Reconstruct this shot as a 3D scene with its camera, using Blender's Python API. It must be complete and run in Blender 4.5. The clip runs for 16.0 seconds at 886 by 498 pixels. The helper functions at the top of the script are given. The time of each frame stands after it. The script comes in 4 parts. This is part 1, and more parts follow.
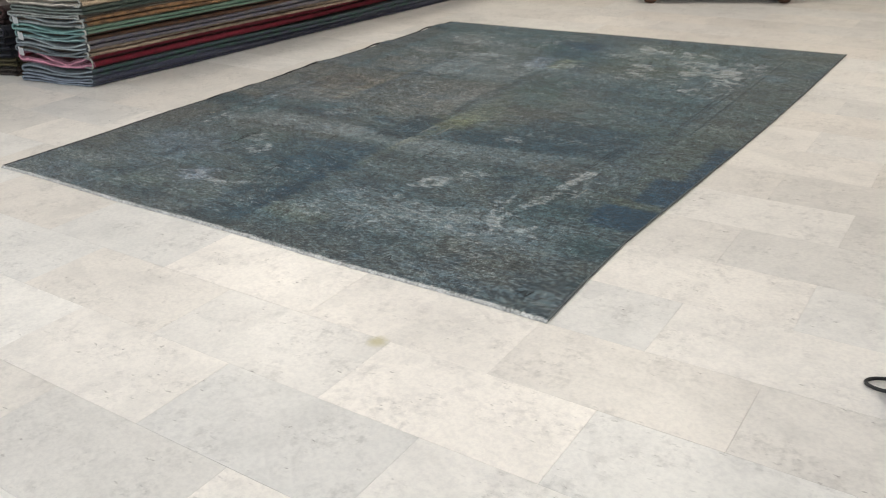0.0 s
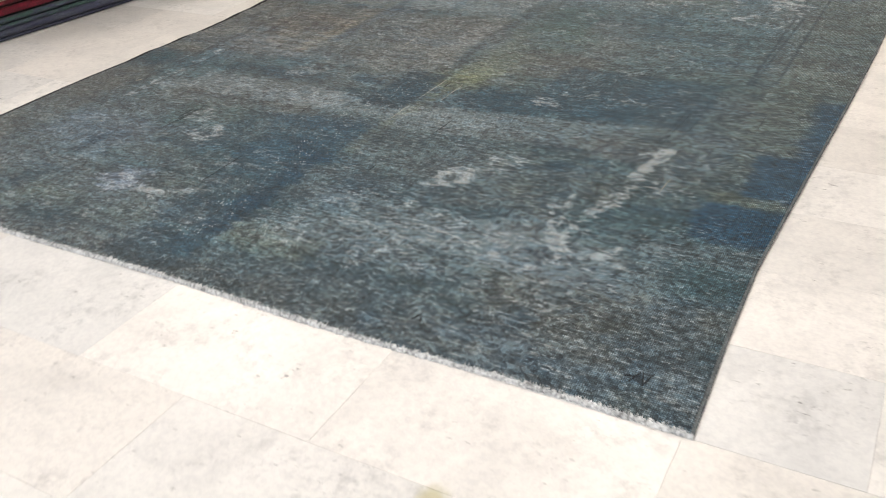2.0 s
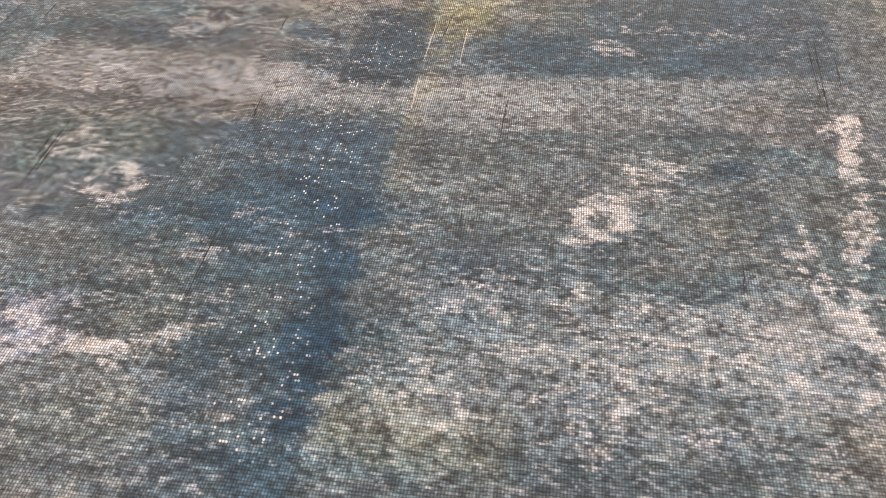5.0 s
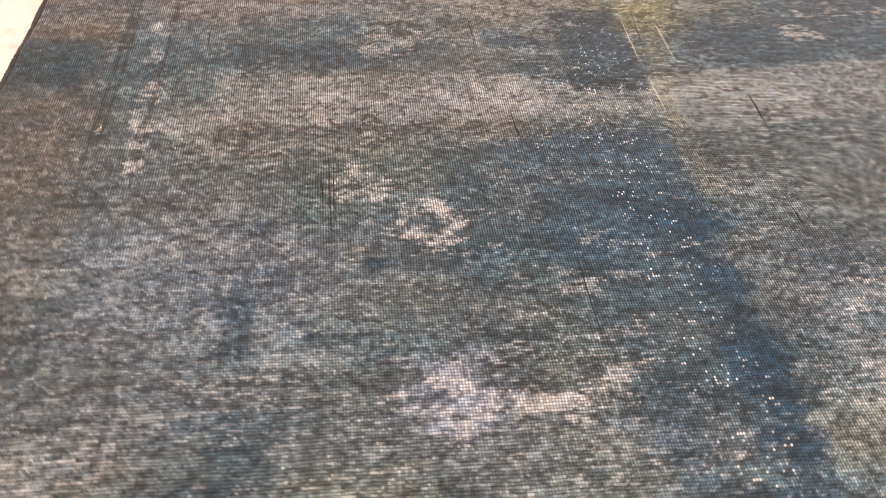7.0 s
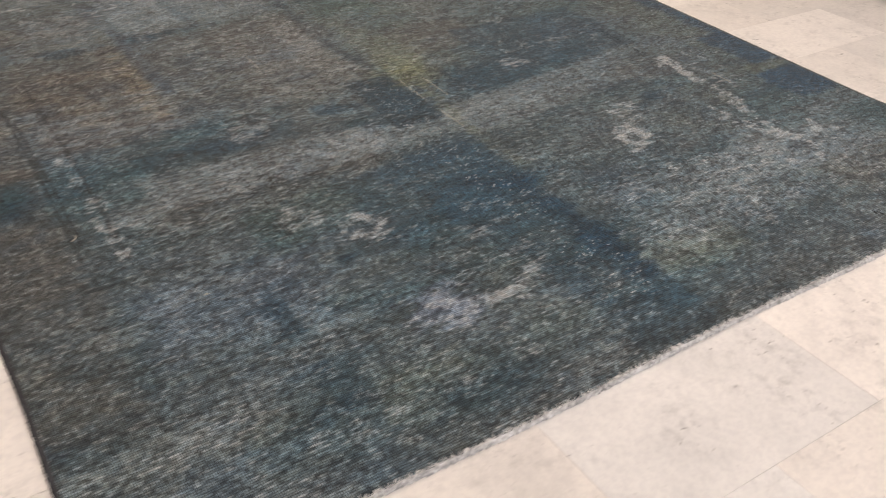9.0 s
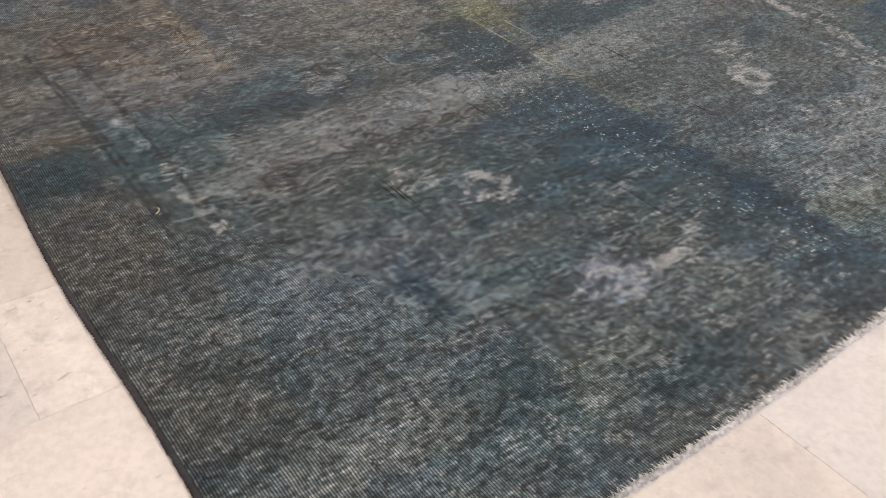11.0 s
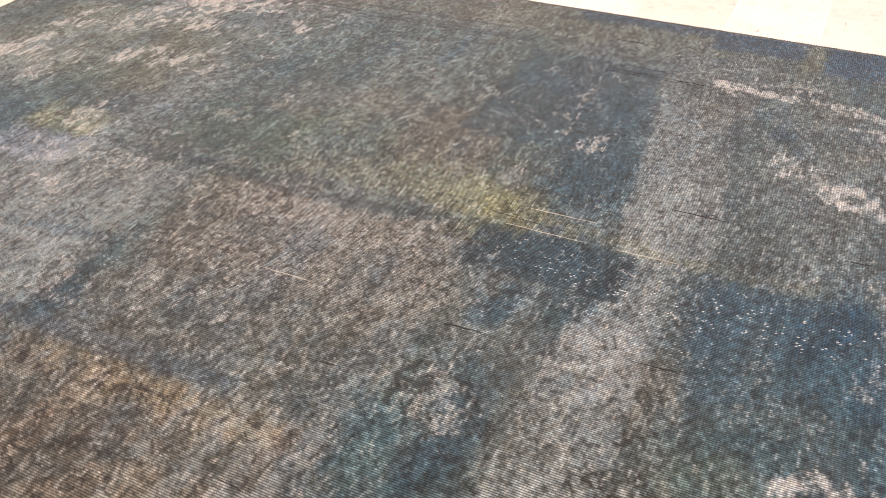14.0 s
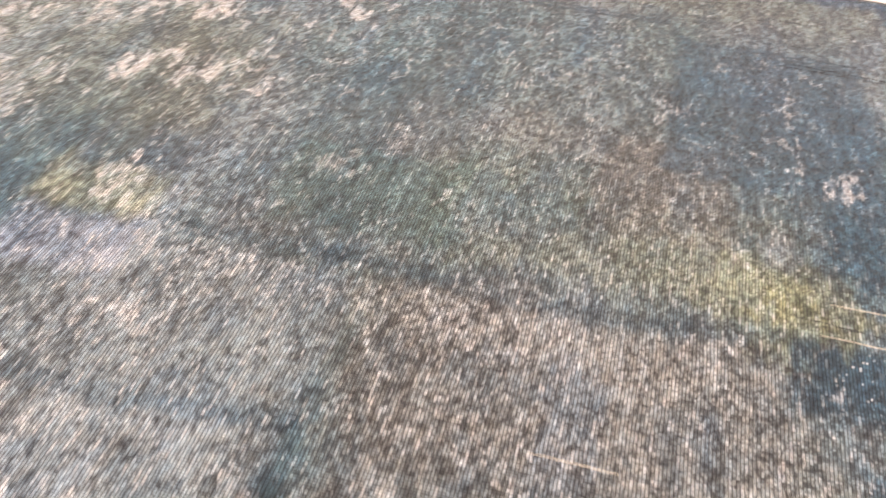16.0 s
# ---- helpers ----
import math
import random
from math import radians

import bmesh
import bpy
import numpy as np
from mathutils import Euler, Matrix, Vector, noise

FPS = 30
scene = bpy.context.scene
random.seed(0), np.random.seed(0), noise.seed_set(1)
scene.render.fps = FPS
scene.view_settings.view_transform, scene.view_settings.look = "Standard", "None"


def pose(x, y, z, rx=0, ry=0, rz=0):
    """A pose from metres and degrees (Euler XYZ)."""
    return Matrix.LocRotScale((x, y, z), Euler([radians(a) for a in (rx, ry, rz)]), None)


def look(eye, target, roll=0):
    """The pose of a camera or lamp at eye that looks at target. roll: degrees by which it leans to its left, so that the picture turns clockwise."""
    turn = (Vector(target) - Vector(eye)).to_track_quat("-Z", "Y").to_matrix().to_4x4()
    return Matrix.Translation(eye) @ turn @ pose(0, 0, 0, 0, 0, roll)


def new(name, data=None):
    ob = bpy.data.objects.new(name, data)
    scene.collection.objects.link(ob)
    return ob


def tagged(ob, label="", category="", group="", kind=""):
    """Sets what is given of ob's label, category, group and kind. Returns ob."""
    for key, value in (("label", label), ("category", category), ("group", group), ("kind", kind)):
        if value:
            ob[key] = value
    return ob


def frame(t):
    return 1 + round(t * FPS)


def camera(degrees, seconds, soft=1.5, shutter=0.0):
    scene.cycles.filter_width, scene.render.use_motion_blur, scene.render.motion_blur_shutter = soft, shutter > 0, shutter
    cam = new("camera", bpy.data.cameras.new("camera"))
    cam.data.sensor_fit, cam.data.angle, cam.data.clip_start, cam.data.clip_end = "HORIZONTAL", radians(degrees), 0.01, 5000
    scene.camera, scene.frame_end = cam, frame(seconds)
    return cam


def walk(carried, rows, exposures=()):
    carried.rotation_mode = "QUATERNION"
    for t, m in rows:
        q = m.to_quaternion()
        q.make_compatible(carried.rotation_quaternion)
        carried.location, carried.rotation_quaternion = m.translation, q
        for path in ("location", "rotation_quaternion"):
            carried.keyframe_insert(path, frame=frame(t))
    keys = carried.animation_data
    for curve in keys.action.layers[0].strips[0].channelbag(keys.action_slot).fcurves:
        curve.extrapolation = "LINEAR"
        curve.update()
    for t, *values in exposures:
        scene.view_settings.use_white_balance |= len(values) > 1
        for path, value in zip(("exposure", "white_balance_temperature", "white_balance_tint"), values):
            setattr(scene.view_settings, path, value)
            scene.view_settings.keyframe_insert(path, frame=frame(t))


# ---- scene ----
cam = camera(54.0, 16.0, soft=1.0, shutter=0.35)
PATH = [
    (0, (-0.044, -0.002, 1.244), (-1.049, 1.5, 0.387), -1.7),
    (0.5, (-0.155, 0.203, 1.217), (-1.18, 1.642, 0.28), -2.4),
    (1, (-0.35, 0.377, 1.177), (-1.329, 1.829, 0.211), -1.5),
    (1.5, (-0.582, 0.531, 1.19), (-1.495, 1.997, 0.182), -1.3),
    (2, (-0.764, 0.718, 1.119), (-1.638, 2.191, 0.086), -3.7),
    (2.5, (-1.003, 0.906, 1.115), (-1.757, 2.399, 0.018), -4.4),
    (3, (-1.194, 1.002, 1.09), (-1.801, 2.532, -0.046), -1.3),
    (3.2, (-1.296, 1.037, 1.074), (-1.863, 2.597, -0.041), 0.2),
    (5.3, (-2.118, 1.458, 1.016), (-2.228, 2.912, -0.353), 1.2),
    (5.5, (-2.199, 1.444, 1.0), (-2.259, 2.916, -0.353), 2.3),
    (6, (-2.408, 1.469, 0.978), (-2.394, 2.929, -0.388), 5.6),
    (6.5, (-2.673, 1.548, 0.964), (-2.637, 2.982, -0.43), 6.0),
    (7, (-2.926, 1.523, 0.998), (-2.714, 2.972, -0.365), 3.8),
    (7.5, (-3.168, 1.373, 1.105), (-2.702, 2.848, -0.162), 0.5),
    (8, (-3.28, 1.217, 1.175), (-2.508, 2.65, 0.013), -2.5),
    (8.5, (-3.416, 1.09, 1.196), (-2.502, 2.47, 0.072), -1.4),
    (9, (-3.625, 1.076, 1.175), (-2.696, 2.431, 0.035), 2.2),
    (9.2, (-3.727, 1.077, 1.176), (-2.799, 2.427, 0.028), 2.7),
    (11.3, (-3.828, 1.585, 1.008), (-2.842, 2.826, -0.212), 1.9),
    (11.5, (-3.852, 1.667, 1.017), (-2.85, 2.895, -0.203), 1.8),
    (12, (-3.892, 1.858, 1.039), (-2.818, 3.038, -0.167), 2.0),
    (12.5, (-3.868, 2.0, 1.026), (-2.75, 3.115, -0.202), 0.8),
    (13, (-3.766, 2.269, 1.016), (-2.574, 3.295, -0.221), -0.7),
    (13.5, (-3.745, 2.476, 1.056), (-2.417, 3.372, -0.14), -0.5),
    (14, (-3.775, 2.76, 1.096), (-2.32, 3.487, -0.069), -1.9),
    (14.5, (-3.733, 2.925, 1.084), (-2.263, 3.585, -0.1), -3.0),
    (15, (-3.636, 3.185, 1.063), (-2.215, 3.851, -0.176), -3.7),
    (15.5, (-3.526, 3.429, 1.043), (-2.188, 4.123, -0.273), -4.3),
    (16, (-3.357, 3.743, 1.048), (-1.917, 4.074, -0.3), 2.6),
]
EXPOSURES = [
    (0.0, -0.13, 6330, 7), (1.0, -0.06, 6330, 8), (1.5, -0.03, 6350, 9), (2.0, 0.2, 6400, 10), (2.5, 0.17, 6400, 10), (3.0, -0.3, 6500, 12), (5.5, 1.28, 7900, 32), (6.5, 1.50, 8050, 33),
    (7.0, 0.85, 8050, 32), (7.5, 0.7, 8050, 32), (8.0, 0.1, 7350, 24), (8.5, -0.67, 7150, 20), (9.0, -0.05, 7000, 18), (11.5, 0.0, 6950, 20), (12.5, 0.06, 7150, 25),
    (13.0, 1.1, 7150, 26), (13.5, 1.2, 7450, 28), (14.0, 0.77, 7550, 27), (14.5, 0.74, 7550, 27), (15.0, 0.82, 7450, 26), (15.5, 0.98, 7550, 29), (16.0, 1.26, 7500, 30),
]
walk(cam, [(t, look(eye, target, roll)) for t, eye, target, roll in PATH], EXPOSURES)


# ---- world and light ----
world = bpy.data.worlds.new("world")
scene.world = world
world.use_nodes = True
sky = world.node_tree.nodes.new("ShaderNodeTexSky")
sky.sky_type, sky.sun_disc, sky.sun_elevation, sky.sun_rotation = "NISHITA", False, radians(40), radians(200)
world.node_tree.links.new(sky.outputs[0], world.node_tree.nodes["Background"].inputs[0])
world.node_tree.nodes["Background"].inputs[1].default_value = 0.08

ROOM_X, ROOM_Y, ROOM_H = (-8.0, 4.0), (-4.0, 10.0), 3.2
LAMP_WATT, WINDOW_WATT = 36.0, 95.0
LAMP_SPOTS = [(-5.6, 1.0), (-2.0, 1.0), (1.6, 1.0), (-5.6, 5.4), (-2.0, 5.4), (1.6, 5.4)]


def area_lamp(name, m, sx, sy, watt, colour):
    data = bpy.data.lights.new(name, "AREA")
    data.shape, data.size, data.size_y, data.energy, data.color = "RECTANGLE", sx, sy, watt, colour
    ob = new(name, data)
    ob.matrix_world = m
    return ob


for lx, ly in LAMP_SPOTS:
    area_lamp("ceiling_lamp_light", pose(lx, ly, ROOM_H - 0.06), 1.1, 1.1, LAMP_WATT * (1.3 if ly > 3 else 1.0), (1.0, 0.88, 0.74) if ly > 3 else (1.0, 0.96, 0.91))
area_lamp("window_daylight", pose(-2.0, ROOM_Y[0] + 0.05, 1.45, -90, 0, 0) @ pose(0, 0, 0, 180, 0, 0), 5.0, 2.2, WINDOW_WATT, (0.84, 0.92, 1.0))


# ---- materials ----
class Nodes:
    """Short-hand for building a node material."""

    def __init__(self, name, rough=0.6):
        self.mat = bpy.data.materials.new(name)
        self.mat.use_nodes = True
        self.tree = self.mat.node_tree
        self.bsdf = self.tree.nodes["Principled BSDF"]
        self.bsdf.inputs["Roughness"].default_value = rough

    def plug(self, value, socket):
        if isinstance(value, bpy.types.NodeSocket):
            self.tree.links.new(value, socket)
        elif isinstance(value, (tuple, list)) and len(value) == 3 and socket.type == "RGBA":
            socket.default_value = (*value, 1)
        else:
            socket.default_value = value

    def node(self, kind, **values):
        return self.tree.nodes.new(kind)

    def math(self, op, a, b=0.0, clamp=False):
        n = self.node("ShaderNodeMath")
        n.operation, n.use_clamp = op, clamp
        self.plug(a, n.inputs[0])
        self.plug(b, n.inputs[1])
        return n.outputs[0]

    def vec(self, op, a, b):
        n = self.node("ShaderNodeVectorMath")
        n.operation = op
        self.plug(a, n.inputs[0])
        self.plug(b, n.inputs[1])
        return n.outputs["Value"] if op in ("DISTANCE", "LENGTH") else n.outputs[0]

    def ramp(self, value, lo, hi):
        n = self.node("ShaderNodeMapRange")
        n.interpolation_type = "SMOOTHSTEP"
        self.plug(value, n.inputs["Value"])
        n.inputs["From Min"].default_value, n.inputs["From Max"].default_value = lo, hi
        return n.outputs[0]

    def noise(self, coords, scale, detail=3.0, rough=0.55, distortion=0.0):
        n = self.node("ShaderNodeTexNoise")
        self.plug(coords, n.inputs["Vector"])
        for key, v in (("Scale", scale), ("Detail", detail), ("Roughness", rough), ("Distortion", distortion)):
            n.inputs[key].default_value = v
        return n.outputs["Fac"]

    def voronoi(self, coords, scale, feature="F1"):
        n = self.node("ShaderNodeTexVoronoi")
        n.feature = feature
        self.plug(coords, n.inputs["Vector"])
        n.inputs["Scale"].default_value = scale
        return n

    def mix(self, fac, a, b, blend="MIX"):
        n = self.node("ShaderNodeMix")
        n.data_type, n.blend_type = "RGBA", blend
        self.plug(fac, n.inputs[0])
        self.plug(a, n.inputs[6])
        self.plug(b, n.inputs[7])
        return n.outputs[2]

    def bump(self, height, strength, distance):
        n = self.node("ShaderNodeBump")
        self.plug(height, n.inputs["Height"])
        n.inputs["Strength"].default_value, n.inputs["Distance"].default_value = strength, distance
        self.tree.links.new(n.outputs[0], self.bsdf.inputs["Normal"])

    def colour(self, value):
        self.plug(value, self.bsdf.inputs["Base Color"])

    def position(self):
        return self.node("ShaderNodeNewGeometry").outputs["Position"]

    def local(self):
        return self.node("ShaderNodeTexCoord").outputs["Object"]


def plain(name, colour, rough=0.6, grain=40.0, amount=0.25, metal=0.0):
    """A surface of one colour with grain and stains at two scales."""
    n = Nodes(name, rough)
    p = n.local()
    f = n.math("ADD", n.math("MULTIPLY", n.noise(p, grain, 4), 0.6), n.math("MULTIPLY", n.noise(p, grain / 9, 2), 0.4))
    lo = tuple(c * (1 - amount) for c in colour)
    hi = tuple(min(1, c * (1 + amount)) for c in colour)
    n.colour(n.mix(n.ramp(f, 0.3, 0.7), lo, hi))
    n.bsdf.inputs["Metallic"].default_value = metal
    n.bump(f, 0.15, 0.002)
    return n.mat


def marble_material():
    n = Nodes("marble", 0.34)
    info = n.node("ShaderNodeObjectInfo")
    geo = n.node("ShaderNodeNewGeometry")
    shift = n.node("ShaderNodeCombineXYZ")
    n.plug(n.math("MULTIPLY", info.outputs["Random"], 37.0), shift.inputs[0])
    n.plug(n.math("MULTIPLY", geo.outputs["Random Per Island"], 53.0), shift.inputs[1])
    n.plug(n.math("MULTIPLY", info.outputs["Random"], 11.0), shift.inputs[2])
    p = n.vec("ADD", geo.outputs["Position"], shift.outputs[0])
    cloud = n.ramp(n.noise(p, 4.5, 6, 0.6, 0.6), 0.40, 0.72)
    mottle = n.ramp(n.noise(p, 34, 5, 0.66), 0.42, 0.74)
    streaked = n.vec("MULTIPLY", p, (1.0, 2.6, 1.0))
    speck = n.ramp(n.noise(streaked, 30, 3, 0.5), 0.665, 0.76)
    patch = n.ramp(n.noise(p, 7, 2), 0.42, 0.66)
    vein = n.ramp(n.math("ABSOLUTE", n.math("SUBTRACT", n.noise(p, 3.2, 5, 0.6, 1.2), 0.5)), 0.03, 0.0)
    c = n.mix(n.math("MULTIPLY", cloud, 0.7), (0.74, 0.72, 0.705), (0.60, 0.59, 0.585))
    c = n.mix(n.math("MULTIPLY", mottle, n.math("ADD", n.math("MULTIPLY", patch, 0.6), 0.10)), c, (0.46, 0.45, 0.45))
    c = n.mix(n.math("MULTIPLY", vein, 0.05), c, (0.42, 0.42, 0.42))
    c = n.mix(n.math("MULTIPLY", speck, n.math("ADD", n.math("MULTIPLY", patch, 0.75), 0.20)), c, (0.24, 0.23, 0.23))
    flake = n.ramp(n.noise(p, 75, 4, 0.7), 0.38, 0.66)
    c = n.mix(1.0, c, n.mix(flake, (1.03, 1.03, 1.025), (0.935, 0.935, 0.945)), "MULTIPLY")
    grain = n.ramp(n.noise(n.vec("MULTIPLY", p, (1.0, 1.7, 1.0)), 48, 2, 0.5), 0.64, 0.72)
    c = n.mix(n.math("MULTIPLY", grain, n.math("MULTIPLY", patch, 0.40)), c, (0.36, 0.35, 0.36))
    c = n.mix(1.0, c, info.outputs["Color"], "MULTIPLY")
    # an olive stain by one joint
    wob = n.math("ADD", n.vec("DISTANCE", geo.outputs["Position"], (-1.338, 1.595, 0.0)), n.math("MULTIPLY", n.noise(p, 40, 2), 0.03))
    c = n.mix(n.math("MULTIPLY", n.ramp(wob, 0.055, 0.02), 0.75), c, (0.46, 0.42, 0.24))
    n.colour(c)
    rough = n.math("ADD", n.math("MULTIPLY", n.noise(p, 12, 4), 0.22), 0.24)
    n.plug(rough, n.bsdf.inputs["Roughness"])
    n.bump(n.noise(p, 60, 3), 0.04, 0.002)
    return n.mat


def rug_material():
    """Worn, overdyed pile: the dye and the wear come from the mesh, the knots and threads from the nodes."""
    n = Nodes("overdyed_wool", 0.92)
    dye = n.node("ShaderNodeAttribute")
    dye.attribute_name = "dye"
    wear = n.node("ShaderNodeAttribute")
    wear.attribute_name = "wear"
    split = n.node("ShaderNodeSeparateColor")
    n.plug(wear.outputs["Color"], split.inputs[0])
    worn, crack, dots = split.outputs[0], split.outputs[1], split.outputs[2]
    p = n.local()
    xyz = n.node("ShaderNodeSeparateXYZ")
    n.plug(p, xyz.inputs[0])

    def times(x, k, plus=0.0):
        return n.math("ADD", n.math("MULTIPLY", x, k), plus)

    def spread(x, k):
        return n.math("MULTIPLY", n.math("SUBTRACT", x, 0.5), k)

    def cell_value(a, b):
        c, w = n.node("ShaderNodeCombineXYZ"), n.node("ShaderNodeTexWhiteNoise")
        n.plug(a, c.inputs[0])
        n.plug(b, c.inputs[1])
        n.plug(c.outputs[0], w.inputs["Vector"])
        return w

    # one knot to each warp pair and weft row, drawn a little out of line
    cx = n.math("ADD", times(xyz.outputs[0], 1 / WARP), times(n.noise(p, 8, 2), 1.6))
    cy = n.math("ADD", times(xyz.outputs[1], 1 / WEFT), times(n.noise(n.vec("ADD", p, (3.0, 7.0, 0.0)), 6, 2), 1.6))
    ix, iy = n.math("FLOOR", cx), n.math("FLOOR", cy)
    cell = cell_value(ix, iy)
    knot = cell.outputs["Value"]
    row = cell_value(iy, 3.0).outputs["Value"]
    run = cell_value(n.math("FLOOR", n.math("ADD", times(cx, 0.24), times(row, 9.0))), iy).outputs["Value"]
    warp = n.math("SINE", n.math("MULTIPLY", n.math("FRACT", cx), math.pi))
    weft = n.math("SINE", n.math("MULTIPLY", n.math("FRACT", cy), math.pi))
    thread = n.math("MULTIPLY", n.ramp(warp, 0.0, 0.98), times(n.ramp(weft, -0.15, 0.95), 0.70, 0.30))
    tufts = n.noise(n.vec("MULTIPLY", p, (62.0, 82.0, 1.0)), 1.0, 4, 0.68)
    clumps = n.noise(n.vec("MULTIPLY", p, (20.0, 30.0, 1.0)), 1.0, 4, 0.62)
    # pile; light holds painted shade for the grooves between threads
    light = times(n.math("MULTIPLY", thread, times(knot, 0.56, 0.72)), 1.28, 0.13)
    base = n.mix(1.0, dye.outputs["Color"], n.mix(n.ramp(tufts, 0.33, 0.67), (0.46, 0.47, 0.49), (1.51, 1.50, 1.47)), "MULTIPLY")
    base = n.mix(1.0, base, n.mix(n.ramp(clumps, 0.34, 0.66), (0.70, 0.71, 0.72), (1.27, 1.26, 1.24)), "MULTIPLY")
    # worn ground: the pale foundation between the tufts, row by row
    bare = n.math("ADD", worn, n.math("ADD", n.math("ADD", spread(clumps, 1.0), spread(tufts, 1.5)), n.math("ADD", spread(run, 0.32), spread(knot, 0.16))))
    bare = n.ramp(bare, 0.28, 0.98)
    bleached = n.mix(0.35, n.mix(1.0, dye.outputs["Color"], (3.2, 3.27, 3.25), "MULTIPLY"), (0.25, 0.295, 0.318))
    c = n.mix(n.math("MULTIPLY", bare, 0.50), base, bleached)
    # bare cotton
    white = n.math("ADD", dye.outputs["Alpha"], n.math("ADD", n.math("ADD", spread(tufts, 0.8), spread(run, 0.28)), spread(knot, 0.2)))
    white = n.math("MULTIPLY", n.ramp(white, 0.16, 0.95), n.ramp(dye.outputs["Alpha"], 0.03, 0.22))
    c = n.mix(n.math("MULTIPLY", white, 0.66), c, (0.46, 0.495, 0.52))
    # outlines of the old drawing
    shift = n.mix(1.0, (0.0, 0.0, 0.0), n.mix(n.noise(p, 30, 2), (0.0, 0.0, 0.0), (0.05, 0.05, 0.05)), "ADD")
    edge = n.voronoi(n.vec("ADD", p, shift), 26.0, "DISTANCE_TO_EDGE")
    line = n.math("MULTIPLY", n.ramp(edge.outputs["Distance"], 0.11, 0.02), n.ramp(n.noise(p, 22, 3), 0.47, 0.56))
    c = n.mix(n.math("MULTIPLY", line, n.math("MULTIPLY", crack, 0.85)), c, (0.012, 0.013, 0.016))
    # bare knots that shine through as pale dots
    pick = n.math("MULTIPLY", n.ramp(knot, 0.90, 0.94), n.ramp(clumps, 0.45, 0.56))
    c = n.mix(n.math("MULTIPLY", n.math("MULTIPLY", pick, thread), dots), c, (0.32, 0.35, 0.37))
    # single bare wefts, short bright dashes
    dash = n.math("MULTIPLY", n.ramp(run, 0.84, 0.90), n.ramp(tufts, 0.42, 0.58))
    c = n.mix(n.math("MULTIPLY", dash, times(worn, 0.52, 0.05)), c, (0.37, 0.39, 0.41))
    # groove shade multiplied into the colour; brightness and hue change from knot to knot
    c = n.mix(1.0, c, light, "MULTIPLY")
    cast = n.noise(n.vec("MULTIPLY", p, (34.0, 52.0, 1.0)), 1.0, 4, 0.7)
    c = n.mix(1.0, c, n.mix(n.ramp(cast, 0.34, 0.66), (1.07, 0.99, 0.93), (0.93, 1.0, 1.05)), "MULTIPLY")
    n.colour(c)
    n.bsdf.inputs["Specular IOR Level"].default_value = 0.25
    n.bsdf.inputs["Sheen Weight"].default_value = 0.18
    n.bsdf.inputs["Sheen Roughness"].default_value = 0.45
    n.bump(n.math("ADD", times(thread, 0.5), n.math("ADD", times(tufts, 0.7), times(knot, 0.25))), 0.40, 0.003)
    return n.mat


def wool_material(name, a, b, scale=9.0):
    """Folded rug pile with a blurred pattern of two colours."""
    n = Nodes(name, 0.9)
    p = n.local()
    q = n.vec("MULTIPLY", p, (3.0, 1.0, 3.0))
    pattern = n.ramp(n.noise(q, scale * 1.6, 5, 0.7), 0.40, 0.62)
    fine = n.noise(n.vec("MULTIPLY", p, (1.0, 2.5, 1.0)), 120, 3)
    c = n.mix(pattern, a, b)
    c = n.mix(1.0, c, n.mix(n.ramp(fine, 0.3, 0.7), (0.55, 0.55, 0.55), (1.4, 1.4, 1.4)), "MULTIPLY")
    n.colour(c)
    n.bsdf.inputs["Sheen Weight"].default_value = 0.1
    n.bump(fine, 0.5, 0.004)
    return n.mat


MARBLE = marble_material()
WARP, WEFT = 0.0046, 0.0056
RUG = rug_material()
GROUT = plain("grout", (0.56, 0.54, 0.51), 0.9)
PLASTER = plain("wall_plaster", (0.72, 0.68, 0.62), 0.85, 30, 0.05)
CEILING = plain("ceiling_paint", (0.80, 0.79, 0.77), 0.9, 30, 0.04)
PALE_COTTON = plain("undyed_cotton", (0.45, 0.455, 0.46), 0.95, 150, 0.6)
GREY_BINDING = plain("grey_binding", (0.10, 0.112, 0.118), 0.95, 220, 0.5)
DARK_BINDING = plain("dark_binding", (0.035, 0.036, 0.042), 0.95, 220, 0.45)
DARK_YARN = plain("dark_yarn", (0.010, 0.012, 0.016), 0.95, 200, 0.3)
PALE_YARN = plain("pale_yarn", (0.40, 0.38, 0.32), 0.95, 200, 0.3)
EDGE_YARN = plain("edge_yarn", (0.42, 0.43, 0.42), 0.95, 200, 0.3)
PAPER = plain("tag_paper", (0.78, 0.79, 0.82), 0.7, 60, 0.08)
DARK_WOOD = plain("dark_wood", (0.045, 0.018, 0.010), 0.35, 25, 0.4)
BLACK_WOOD = plain("black_lacquer", (0.012, 0.008, 0.008), 0.4, 30, 0.4)
GREY_CLOTH = plain("grey_cloth", (0.30, 0.29, 0.30), 0.9, 150, 0.2)
NAVY_CLOTH = plain("navy_cloth", (0.014, 0.017, 0.032), 0.9, 150, 0.3)
BLUE_SHADE = plain("blue_shade", (0.06, 0.10, 0.20), 0.85, 150, 0.25)
BLACK_CORD = plain("black_cord", (0.010, 0.010, 0.012), 0.6, 200, 0.4)
DIFFUSER = Nodes("lamp_diffuser", 0.5)
DIFFUSER.bsdf.inputs["Emission Color"].default_value = (1.0, 0.93, 0.84, 1)
DIFFUSER.bsdf.inputs["Emission Strength"].default_value = 3.0
DIFFUSER = DIFFUSER.mat
ALUMINIUM = plain("white_metal", (0.70, 0.70, 0.70), 0.4, 40, 0.05)
GLASS = Nodes("window_glass", 0.02)
